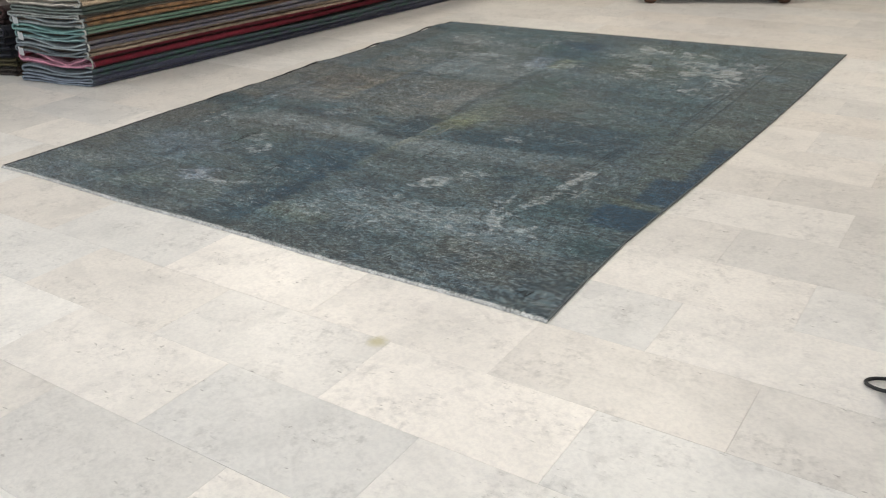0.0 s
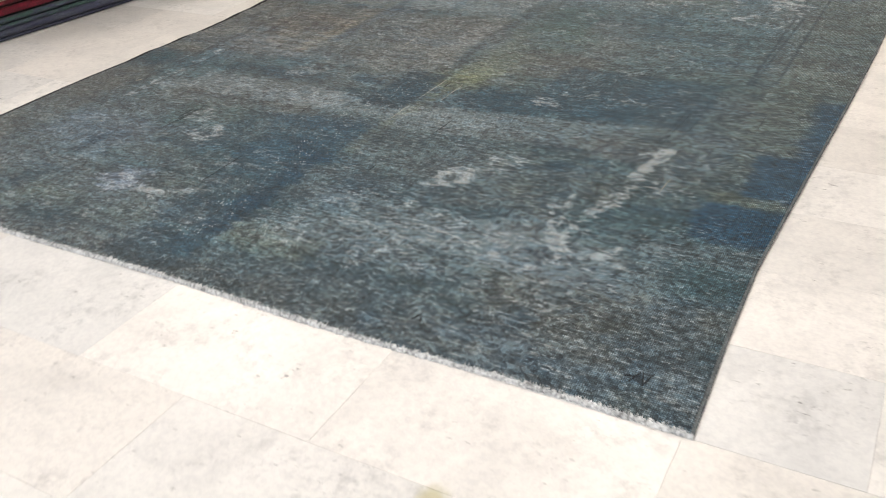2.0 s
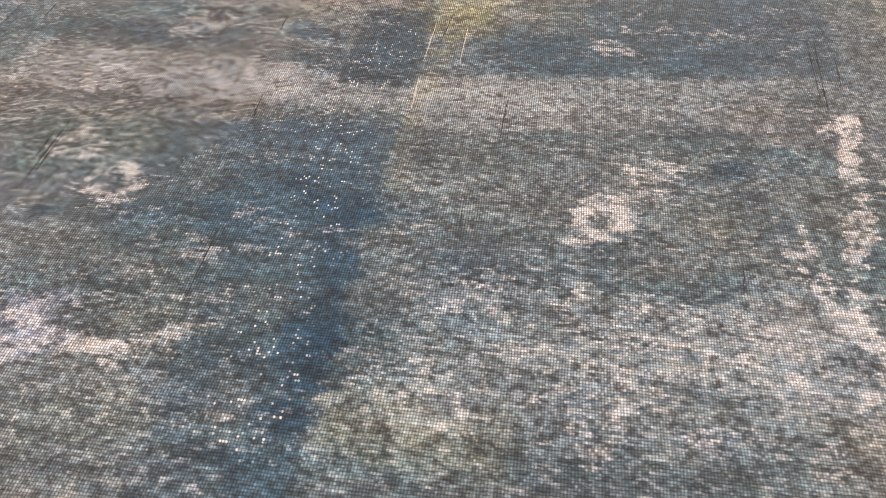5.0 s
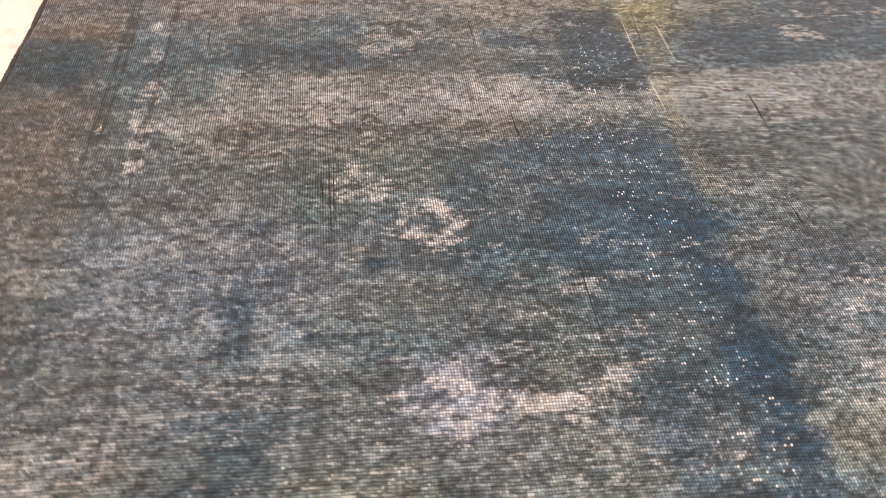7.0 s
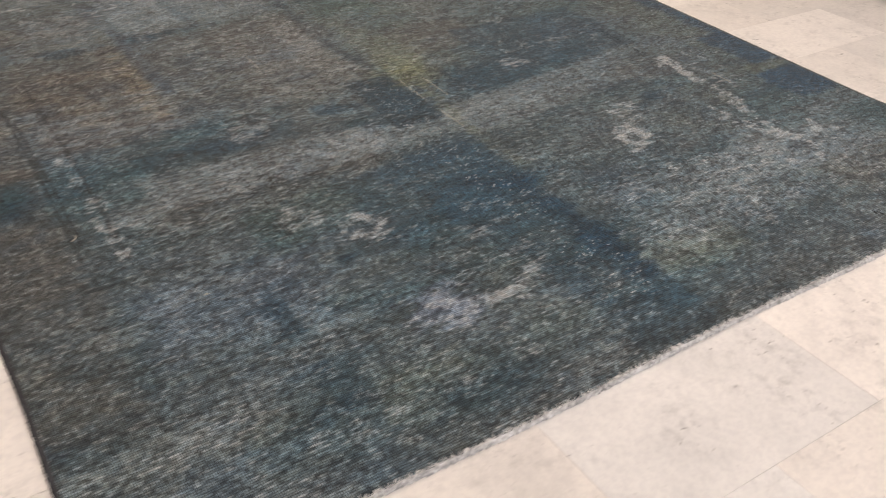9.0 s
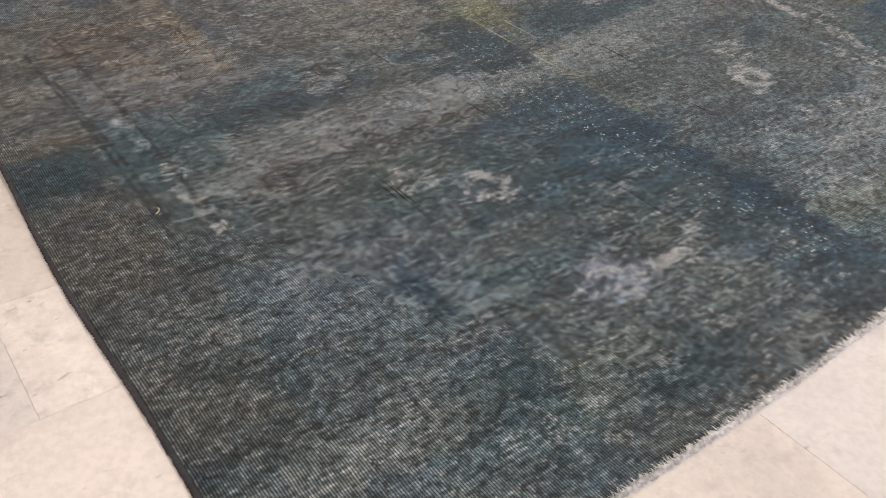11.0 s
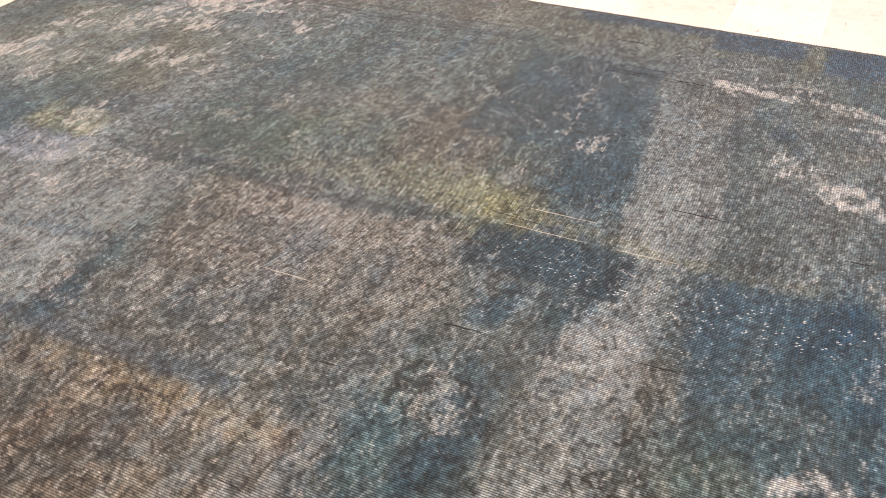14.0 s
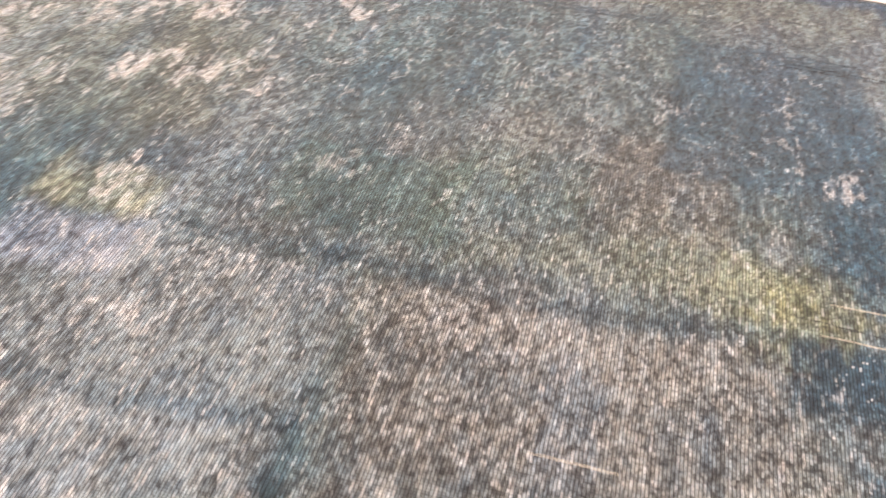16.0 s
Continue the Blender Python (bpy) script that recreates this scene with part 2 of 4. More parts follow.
GLASS.bsdf.inputs["Transmission Weight"].default_value = 1.0
GLASS.colour((0.95, 0.98, 0.97))
GLASS = GLASS.mat


# ---- building helpers ----
def mesh_of(name, bm, material, smooth=False):
    me = bpy.data.meshes.new(name)
    bm.to_mesh(me)
    bm.free()
    me.materials.append(material)
    if smooth:
        me.polygons.foreach_set("use_smooth", [True] * len(me.polygons))
    return me


def part(name, bm, material, parent=None, label="", smooth=False):
    ob = new(name, mesh_of(name, bm, material, smooth))
    if parent is not None:
        ob.parent = parent
    return tagged(ob, label)


def add_box(bm, lo, hi, bevel=0.0):
    made = bmesh.ops.create_cube(bm, size=1)["verts"]
    for v in made:
        v.co = Vector([lo[i] + (v.co[i] + 0.5) * (hi[i] - lo[i]) for i in range(3)])
    if bevel:
        edges = list({e for v in made for e in v.link_edges})
        bmesh.ops.bevel(bm, geom=edges, offset=bevel, segments=2, affect="EDGES", profile=0.5)
    return bm


def box(lo, hi, bevel=0.0):
    return add_box(bmesh.new(), lo, hi, bevel)


def tube(points, radius, sides=8, squash=1.0):
    """A closed tube along points; radius may be a list."""
    bm = bmesh.new()
    rings = []
    for i, p in enumerate(points):
        p = Vector(p)
        d = (Vector(points[min(i + 1, len(points) - 1)]) - Vector(points[max(i - 1, 0)])).normalized()
        side = d.cross(Vector((0, 0, 1)))
        side = side.normalized() if side.length > 1e-4 else Vector((1, 0, 0))
        up = side.cross(d)
        r = radius[i] if isinstance(radius, list) else radius
        rings.append([bm.verts.new(p + side * (r * math.cos(a)) + up * (r * squash * math.sin(a)))
                      for a in (2 * math.pi * k / sides for k in range(sides))])
    for a, b in zip(rings, rings[1:]):
        for k in range(sides):
            bm.faces.new((a[k], a[(k + 1) % sides], b[(k + 1) % sides], b[k]))
    bm.faces.new(rings[0][::-1])
    bm.faces.new(rings[-1])
    return bm


def lathe(profile, sides=24):
    """A turned body from (radius, height) pairs."""
    bm = bmesh.new()
    rings = [[bm.verts.new((r * math.cos(2 * math.pi * k / sides), r * math.sin(2 * math.pi * k / sides), z)) for k in range(sides)] for r, z in profile]
    for a, b in zip(rings, rings[1:]):
        for k in range(sides):
            bm.faces.new((a[k], a[(k + 1) % sides], b[(k + 1) % sides], b[k]))
    bm.faces.new(rings[0][::-1])
    bm.faces.new(rings[-1])
    return bm


# ---- room ----
X0, X1 = ROOM_X
Y0, Y1 = ROOM_Y
floor = part("floor", box((X0, Y0, -0.12), (X1, Y1, -0.0035)), GROUT)
tagged(floor, "polished white and grey marble tile floor", "floor", kind="structure")
for nm, lo, hi in (("wall_north", (X0 - 0.2, Y1, -0.12), (X1 + 0.2, Y1 + 0.2, ROOM_H)), ("wall_west", (X0 - 0.2, Y0, -0.12), (X0, Y1, ROOM_H)),
                   ("wall_east", (X1, Y0, -0.12), (X1 + 0.2, Y1, ROOM_H))):
    tagged(part(nm, box(lo, hi), PLASTER), "plain cream plastered wall", "wall", kind="structure")
bm = box((X0 - 0.2, Y0 - 0.2, -0.12), (X1 + 0.2, Y0, 0.3))
add_box(bm, (X0 - 0.2, Y0 - 0.2, 2.6), (X1 + 0.2, Y0, ROOM_H))
add_box(bm, (X0 - 0.2, Y0 - 0.2, 0.3), (-4.6, Y0, 2.6))
add_box(bm, (0.6, Y0 - 0.2, 0.3), (X1 + 0.2, Y0, 2.6))
tagged(part("wall_south", bm, PLASTER), "plain cream plastered wall with a shop window", "wall", kind="structure")
tagged(part("ceiling", box((X0 - 0.2, Y0 - 0.2, ROOM_H), (X1 + 0.2, Y1 + 0.2, ROOM_H + 0.15)), CEILING), "white painted ceiling", "ceiling", kind="structure")
win = tagged(new("window_1"), "wide shop window in a white frame", "window", kind="structure")
for k in range(4):
    part("mullion", box((-4.6 + k * 5.2 / 3 - 0.03 + (0.03 if k == 0 else -0.03 if k == 3 else 0), Y0 - 0.14, 0.3), (-4.6 + k * 5.2 / 3 + 0.03 + (0.03 if k == 0 else -0.03 if k == 3 else 0), Y0 - 0.06, 2.6), 0.004), ALUMINIUM, win)
for k in range(3):
    pane = part("pane", box((-4.57 + k * 5.2 / 3 + 0.03, Y0 - 0.105, 0.3), (-4.63 + (k + 1) * 5.2 / 3 - 0.03, Y0 - 0.095, 2.6)), GLASS, win)
    pane.visible_shadow = False
for lx, ly in LAMP_SPOTS:
    lamp = tagged(new("ceiling_light"), "square white ceiling light panel", "ceiling light", "ceiling lights")
    lamp.location = (lx, ly, ROOM_H)
    bm = bmesh.new()
    for sx, sy, ex, ey in ((-0.6, -0.6, 0.6, -0.56), (-0.6, 0.56, 0.6, 0.6), (-0.6, -0.56, -0.56, 0.56), (0.56, -0.56, 0.6, 0.56)):
        add_box(bm, (sx, sy, -0.05), (ex, ey, 0.0))
    part("frame", bm, ALUMINIUM, lamp)
    part("diffuser", box((-0.56, -0.56, -0.03), (0.56, 0.56, 0.0)), DIFFUSER, lamp)


# ---- the overdyed rug ----
RX, RY = -3.61, 1.915
STEP = 0.0046
WIDE, LONG = 2.73, 3.74


def value_noise(u, v, fu, fv, seed):
    rng = np.random.default_rng(seed)
    g = rng.random((int(5 * fv) + 4, int(5 * fu) + 4))
    x, y = (u + 0.5) * fu, (v + 0.5) * fv
    i, j = np.floor(x).astype(int), np.floor(y).astype(int)
    a, b = x - i, y - j
    a, b = a * a * (3 - 2 * a), b * b * (3 - 2 * b)
    i, j = np.clip(i, 0, g.shape[1] - 2), np.clip(j, 0, g.shape[0] - 2)
    return (g[j, i] * (1 - a) + g[j, i + 1] * a) * (1 - b) + (g[j + 1, i] * (1 - a) + g[j + 1, i + 1] * a) * b


def cloud(u, v, fu, fv, seed, octaves=4, gain=0.55):
    total, weight, amp = 0.0, 0.0, 1.0
    for k in range(octaves):
        total = total + amp * value_noise(u, v, fu * 2 ** k, fv * 2 ** k, seed + 31 * k)
        weight += amp
        amp *= gain
    return total / weight


def smooth(x, lo, hi):
    t = np.clip((x - lo) / (hi - lo), 0, 1)
    return t * t * (3 - 2 * t)


def right_edge(v):
    return np.interp(v, [0, 0.3, 0.6, 0.95, 1.25, 1.66, 2.2, 2.78, 3.7], [2.624, 2.614, 2.612, 2.630, 2.646, 2.668, 2.692, 2.709, 2.727])


def top_edge(u):
    return np.interp(u, [0, 2.73], [3.575, 3.72])


TEAL, BLUE, NAVY, DEEP_BLUE = (0.043, 0.070, 0.081), (0.023, 0.053, 0.078), (0.012, 0.030, 0.044), (0.011, 0.042, 0.080)
BROWN, RUST, OLIVE, YELLOW = (0.079, 0.077, 0.074), (0.108, 0.080, 0.061), (0.076, 0.084, 0.068), (0.145, 0.140, 0.075)
WARM = (0.099, 0.093, 0.088)
GREY, ASH, LIGHT, LILAC, GREEN = (0.082, 0.096, 0.107), (0.116, 0.125, 0.133), (0.36, 0.38, 0.39), (0.15, 0.17, 0.23), (0.038, 0.068, 0.068)


class Cloth:
    """Dye and wear of the rug over its plan, painted patch by patch."""

    def __init__(self, u, v):
        self.u, self.v = u, v
        self.jig = (cloud(u, v, 9, 14, 5) - 0.5), (cloud(u, v, 9, 14, 77) - 0.5)
        self.grit = cloud(u, v, 24, 60, 11, 3) - 0.5
        m1, m2 = cloud(u, v, 1.6, 2.6, 101), cloud(u, v, 2.2, 9.0, 202)
        self.col = np.zeros(u.shape + (3,)) + np.array(TEAL)
        self.pale = np.zeros(u.shape)
        self.worn = 0.40 + 0.7 * (cloud(u, v, 3, 7, 303) - 0.5)
        self.crack = 0.5 * smooth(cloud(u, v, 2.5, 3.5, 404), 0.5, 0.62)
        self.dots = np.zeros(u.shape) + 0.10
        self.tint(smooth(m1, 0.46, 0.62), BROWN, 0.38)
        self.tint(smooth(m2, 0.52, 0.66), GREY, 0.5)
        self.tint(smooth(cloud(u, v, 2.0, 5.0, 606), 0.56, 0.70), OLIVE, 0.25)
        self.tint(smooth(cloud(u, v, 1.8, 3.2, 505), 0.56, 0.68), BLUE, 0.25)

    def tint(self, mask, colour, k):
        m = (np.clip(mask, 0, 1) * k)[..., None]
        self.col = self.col * (1 - m) + np.array(colour) * m

    def apply(self, mask, colour, k, worn=0.0, crack=0.0, dots=0.0):
        if colour is LIGHT:
            self.pale = np.maximum(self.pale, mask * k)
            worn *= 0.3
        elif colour is not None:
            self.tint(mask, colour, k)
        self.worn = self.worn + mask * worn
        self.crack = self.crack + mask * crack
        self.dots = self.dots + mask * dots

    def spot(self, cu, cv, ru, rv, colour, k=0.8, worn=0.0, rough=0.5, soft=0.4, **more):
        d = np.sqrt(((self.u - cu) / ru) ** 2 + ((self.v - cv) / rv) ** 2) + rough * (2.2 * self.jig[0] + 2.0 * self.grit)
        self.apply(smooth(d, 1 + soft, 1 - soft), colour, k, worn, **more)

    def patch(self, u0, v0, u1, v1, colour, k=0.8, worn=0.0, rough=0.04, soft=0.03, skew=0.0, **more):
        rough, soft = rough * 0.8, soft * 0.8
        a, b = self.u + rough * 2 * self.jig[0] + rough * self.grit, self.v - skew * (self.u - u0) + rough * 2 * self.jig[1] + rough * self.grit
        m = smooth(a, u0 - soft, u0 + soft) * smooth(a, u1 + soft, u1 - soft) * smooth(b, v0 - soft, v0 + soft) * smooth(b, v1 + soft, v1 - soft)
        self.apply(m, colour, k, worn, **more)

    def stroke(self, points, width, colour, k=0.8, worn=0.0, rough=0.5, **more):
        best = np.full(self.u.shape, 9.0)
        for (a, b), (c, d) in zip(points, points[1:]):
            du, dv = c - a, d - b
            t = np.clip(((self.u - a) * du + (self.v - b) * dv) / (du * du + dv * dv), 0, 1)
            best = np.minimum(best, np.hypot(self.u - a - t * du, self.v - b - t * dv))
        self.apply(smooth(best / width + rough * (2.0 * self.jig[0] + 2.6 * self.grit), 1.3, 0.6), colour, k, worn, **more)

    def lace(self, u0, v0, u1, v1, k, seed, soft=0.08):
        """Thin pale curls left of a worn floral drawing."""
        a, b = self.u + 0.12 * self.jig[0], self.v + 0.12 * self.jig[1]
        m = smooth(a, u0 - soft, u0 + soft) * smooth(a, u1 + soft, u1 - soft) * smooth(b, v0 - soft, v0 + soft) * smooth(b, v1 + soft, v1 - soft)
        curl = smooth(np.abs(cloud(self.u + 0.03 * self.jig[1], self.v, 11, 14, seed, 3) - 0.5), 0.085, 0.02)
        thin = smooth(cloud(self.u, self.v, 6, 8, seed + 3), 0.38, 0.54) * smooth(cloud(self.u, self.v, 18, 30, seed + 9, 3), 0.36, 0.58)
        self.pale = np.maximum(self.pale, m * curl * thin * k)
        self.worn = self.worn + 0.25 * m * curl * k

    def ring(self, cu, cv, r, colour=LIGHT, k=0.75, worn=0.6, fill=0.35):
        d = np.hypot((self.u - cu) * 1.0, (self.v - cv) * 0.95)
        edge = np.abs(d / r - 0.72 + 0.8 * self.jig[0]) + 1.1 * self.grit
        self.apply(smooth(edge, 0.52, 0.12), colour, k, worn)
        self.spot(cu, cv, r, r, colour, fill, worn * fill, 0.9)


def paint_rug(u, v):
    c = Cloth(u, v)
    # borders
    c.patch(-0.2, -0.2, 3.0, 0.17, GREY, 0.5, 0.06, soft=0.06)
    c.patch(-0.2, -0.2, 3.0, 0.09, BROWN, 0.40, -0.02)
    c.patch(-0.2, 0.35, 0.20, 3.3, BROWN, 0.65, -0.05)
    c.patch(2.42, 1.0, 3.0, 3.8, OLIVE, 0.30)
    c.patch(2.30, 1.9, 2.8, 3.8, BROWN, 0.25)
    c.patch(0.10, 0.80, 0.24, 1.15, RUST, 0.10, 0.0, 0.06, 0.05)
    c.patch(-0.1, 0.82, 0.14, 1.12, RUST, 0.10, 0.0, 0.06, 0.05)
    c.patch(-0.1, 1.42, 0.30, 2.1, WARM, 0.60, 0.08)
    c.patch(-0.1, -0.1, 0.42, 0.34, WARM, 0.35, 0.14, 0.06, 0.06)
    # pale frosting along the near end
    c.patch(1.40, 0.28, 2.08, 0.56, ASH, 0.28, 0.16, 0.08, 0.07)
    c.patch(0.22, 0.22, 1.12, 0.45, GREY, 0.25, 0.02, 0.08, 0.07)
    c.patch(0.18, 0.30, 0.70, 0.95, GREY, 0.15, -0.02, 0.08, 0.08)
    c.patch(0.25, 0.45, 0.62, 0.72, LILAC, 0.18, 0.06, 0.08, 0.06)
    c.patch(2.00, 0.36, 2.45, 0.60, ASH, 0.3, 0.22, 0.06, 0.06)
    c.patch(2.10, 0.10, 2.60, 0.40, BROWN, 0.5, 0.05, 0.06, 0.06)
    c.patch(1.34, 0.20, 1.62, 0.30, YELLOW, 0.18, 0.15, 0.05, 0.04)
    c.patch(0.30, 0.08, 0.80, 0.24, OLIVE, 0.35, 0.12, 0.05, 0.05)
    # middle field
    c.patch(0.55, 1.45, 1.30, 2.15, WARM, 0.62, 0.10, 0.06, 0.06, crack=0.4)
    c.patch(0.92, 1.30, 1.25, 2.70, WARM, 0.30, 0.08, 0.05, 0.05, crack=0.3)
    c.patch(0.68, 2.20, 1.26, 2.80, GREY, 0.55, 0.10, 0.02, 0.015)
    c.patch(0.68, 2.20, 0.93, 2.80, ASH, 0.45, 0.08, 0.02, 0.02)
    c.patch(0.70, 2.17, 1.04, 2.215, NAVY, 0.35, -0.10, 0.02, 0.012)
    c.stroke([(0.94, 2.20), (0.915, 2.45), (0.92, 2.80)], 0.018, NAVY, 0.55, 0.0, 0.3)
    c.patch(1.36, 1.45, 1.62, 2.15, OLIVE, 0.55, 0.06, 0.06, 0.05)
    c.patch(1.60, 1.50, 2.05, 2.30, BROWN, 0.28, 0.02, 0.07, 0.07)
    c.patch(1.85, 1.60, 2.35, 2.40, TEAL, 0.5, -0.05, 0.07, 0.08)
    c.patch(1.30, 2.15, 1.80, 2.70, GREY, 0.5, 0.02, 0.06, 0.06)
    c.patch(1.45, 2.20, 1.90, 2.55, TEAL, 0.4, -0.05, 0.06, 0.06)
    c.patch(0.26, 1.44, 0.63, 1.98, RUST, 0.58, 0.10, 0.05, 0.05, crack=0.5)
    for vv, k in ((1.50, 0.45), (1.58, 0.35), (1.64, 0.5), (1.73, 0.3)):
        c.patch(0.26, vv - 0.018, 0.66, vv + 0.018, ASH, k, 0.2, 0.03, 0.012)
    c.patch(0.28, 1.95, 0.60, 2.50, RUST, 0.40, 0.08, 0.04, 0.04, crack=0.3)
    c.stroke([(0.60, 1.60), (0.615, 1.90), (0.62, 2.32)], 0.034, (0.125, 0.100, 0.066), 0.38, 0.05, 1.3)
    c.stroke([(0.672, 1.70), (0.660, 2.00), (0.665, 2.25), (0.625, 2.62)], 0.024, (0.060, 0.074, 0.090), 0.70, -0.1, 0.5)
    c.spot(0.49, 2.17, 0.09, 0.04, BLUE, 0.6, -0.2)
    c.spot(0.74, 2.18, 0.06, 0.04, NAVY, 0.5, -0.2)
    c.patch(0.48, 0.98, 1.06, 1.30, BROWN, 0.35, 0.05, 0.05, 0.05, crack=0.4)
    # pale bars either side of the middle
    c.patch(0.40, 0.93, 1.02, 1.10, WARM, 0.45, 0.10, 0.05, 0.04, crack=0.4)
    c.patch(0.42, 1.03, 1.12, 1.205, ASH, 0.55, 0.20, 0.015, 0.015)
    c.patch(0.60, 1.08, 1.08, 1.20, ASH, 0.40, 0.08, 0.03, 0.03)
    c.patch(1.34, 0.985, 2.12, 1.19, ASH, 0.56, 0.16, 0.015, 0.015, skew=0.12)
    c.patch(2.02, 1.02, 2.22, 1.18, BROWN, 0.5, 0.10, 0.03, 0.03)
    c.patch(1.02, 1.06, 1.38, 1.16, ASH, 0.45, 0.12, 0.04, 0.03, crack=0.5)
    # blue grounds
    c.patch(0.84, 0.66, 1.30, 0.98, BLUE, 0.42, -0.16, 0.05, 0.04)
    c.patch(1.02, 0.52, 1.33, 0.84, BLUE, 0.45, -0.10, 0.05, 0.05)
    c.patch(1.10, 0.04, 1.32, 0.98, BLUE, 0.28, -0.10, 0.03, 0.02)
    c.patch(1.235, 0.10, 1.325, 0.98, BLUE, 0.50, -0.10, 0.010, 0.010)
    c.patch(1.12, 0.10, 1.27, 0.42, BLUE, 0.18, -0.05, 0.04, 0.03)
    c.patch(0.44, 1.235, 0.90, 1.345, BLUE, 0.34, -0.18, 0.03, 0.025)
    c.patch(0.46, 1.25, 0.72, 1.33, NAVY, 0.32, -0.1, 0.03, 0.02)
    c.patch(1.48, 1.23, 1.80, 1.42, BLUE, 0.55, -0.15, 0.04, 0.04)
    c.patch(1.40, 0.86, 1.66, 0.98, TEAL, 0.6, -0.10, 0.04, 0.04)
    c.patch(1.36, 0.62, 2.10, 0.98, WARM, 0.22, 0.06, 0.06, 0.04)
    c.patch(1.88, 1.26, 2.10, 1.55, BLUE, 0.45, -0.08, 0.05, 0.05)
    c.patch(1.17, 1.13, 1.33, 1.49, NAVY, 0.78, -0.25, 0.012, 0.012)
    c.patch(1.24, 1.46, 1.32, 1.56, NAVY, 0.45, -0.10, 0.03, 0.03)
    c.patch(1.00, 1.32, 1.09, 1.40, BLUE, 0.65, -0.15, 0.02, 0.015)
    c.spot(1.26, 1.32, 0.07, 0.12, BLUE, 0.45, -0.1)
    c.patch(1.03, 1.30, 1.16, 1.36, BLUE, 0.6, -0.1, 0.03, 0.02)
    c.spot(1.12, 1.19, 0.06, 0.03, NAVY, 0.5, -0.1)
    c.stroke([(1.295, 0.24), (1.30, 0.50), (1.27, 0.72), (1.20, 0.77)], 0.038, (0.009, 0.030, 0.052), 0.72, -0.15, 1.0)
    # dotted stripe up the middle
    c.stroke([(1.24, 0.22), (1.21, 0.55), (1.22, 0.85), (1.20, 1.10), (1.26, 1.35)], 0.06, None, 0.0, 0.02, 0.4, dots=0.9)
    c.stroke([(1.08, 0.95), (1.30, 0.80)], 0.06, None, 0.0, 0.02, 0.4, dots=0.5)
    c.patch(1.02, 1.05, 1.40, 1.18, None, 0.0, 0.05, dots=0.7)
    # ochre edge
    c.stroke([(1.36, 0.80), (1.35, 1.02), (1.37, 1.20), (1.40, 1.42)], 0.026, OLIVE, 0.4, 0.0, 1.2)
    c.stroke([(1.35, 1.02), (1.37, 1.20), (1.40, 1.45)], 0.02, YELLOW, 0.13, 0.0, 1.2)
    c.patch(1.335, 1.37, 1.48, 1.62, YELLOW, 0.30, 0.05, 0.04, 0.03)
    c.spot(1.41, 1.50, 0.085, 0.11, YELLOW, 0.42, 0.05, 0.9, 0.6)
    c.spot(1.46, 1.66, 0.09, 0.12, OLIVE, 0.6, 0.05)
    c.spot(1.54, 1.50, 0.05, 0.03, ASH, 0.6, 0.2)
    # blue ends of the border
    c.patch(2.42, 0.68, 2.72, 0.885, DEEP_BLUE, 0.78, -0.30, 0.03, 0.02)
    c.patch(2.50, 0.95, 2.72, 1.22, DEEP_BLUE, 0.72, -0.28, 0.03, 0.02)
    c.patch(2.42, 0.89, 2.60, 0.945, OLIVE, 0.60, 0.05, 0.05, 0.018)
    c.patch(2.59, 1.18, 2.80, 1.70, DEEP_BLUE, 0.70, -0.2, 0.03, 0.03)
    c.patch(2.22, 0.74, 2.42, 0.92, TEAL, 0.6, -0.1, 0.04, 0.03)
    c.patch(-0.1, 1.17, 0.17, 1.37, NAVY, 0.74, -0.25, 0.06, 0.045)
    c.spot(0.10, 1.25, 0.045, 0.05, (0.010, 0.013, 0.020), 0.6, -0.2)
    c.spot(0.10, 1.27, 0.06, 0.06, GREEN, 0.5, -0.1)
    c.patch(-0.1, 1.36, 0.20, 1.42, RUST, 0.35, 0.0, 0.02, 0.015)
    c.patch(1.06, 2.97, 1.36, 3.33, BLUE, 0.60, -0.15, 0.03, 0.03)
    c.spot(1.26, 3.24, 0.16, 0.09, DEEP_BLUE, 0.6, -0.2)
    c.spot(1.28, 2.95, 0.10, 0.07, BLUE, 0.5, -0.2)
    c.spot(1.05, 3.12, 0.15, 0.10, GREEN, 0.5, -0.1)
    c.spot(0.51, 0.51, 0.022, 0.07, NAVY, 0.6, -0.25, 0.9)
    c.spot(0.53, 0.26, 0.05, 0.07, NAVY, 0.55, -0.2)
    c.spot(0.78, 0.10, 0.12, 0.05, NAVY, 0.5, -0.15)
    c.spot(1.20, 0.06, 0.14, 0.05, NAVY, 0.35, -0.15)
    c.spot(1.985, 0.93, 0.035, 0.028, NAVY, 0.9, -0.4, 0.3)
    c.spot(2.03, 0.79, 0.08, 0.06, BLUE, 0.4, -0.1)
    c.spot(0.72, 0.63, 0.022, 0.022, NAVY, 0.75, -0.3, 0.3)
    c.spot(0.64, 0.82, 0.06, 0.08, GREEN, 0.5, -0.1)
    # worn flowers and pale wear
    c.ring(0.82, 0.725, 0.060)
    c.ring(0.705, 0.832, 0.052, LIGHT, 0.45, 0.3)
    c.ring(1.74, 0.760, 0.058)
    c.spot(1.70, 0.70, 0.03, 0.04, LIGHT, 0.5, 0.4)
    c.ring(1.835, 0.885, 0.052, LIGHT, 0.5, 0.3)
    c.spot(1.765, 1.375, 0.050, 0.036, LIGHT, 0.7, 0.6)
    c.ring(0.79, 1.333, 0.062, LIGHT, 0.45, 0.35, 0.4)
    c.ring(0.77, 2.18, 0.06, LIGHT, 0.45, 0.3)
    c.ring(1.56, 2.33, 0.05, LIGHT, 0.4, 0.3)
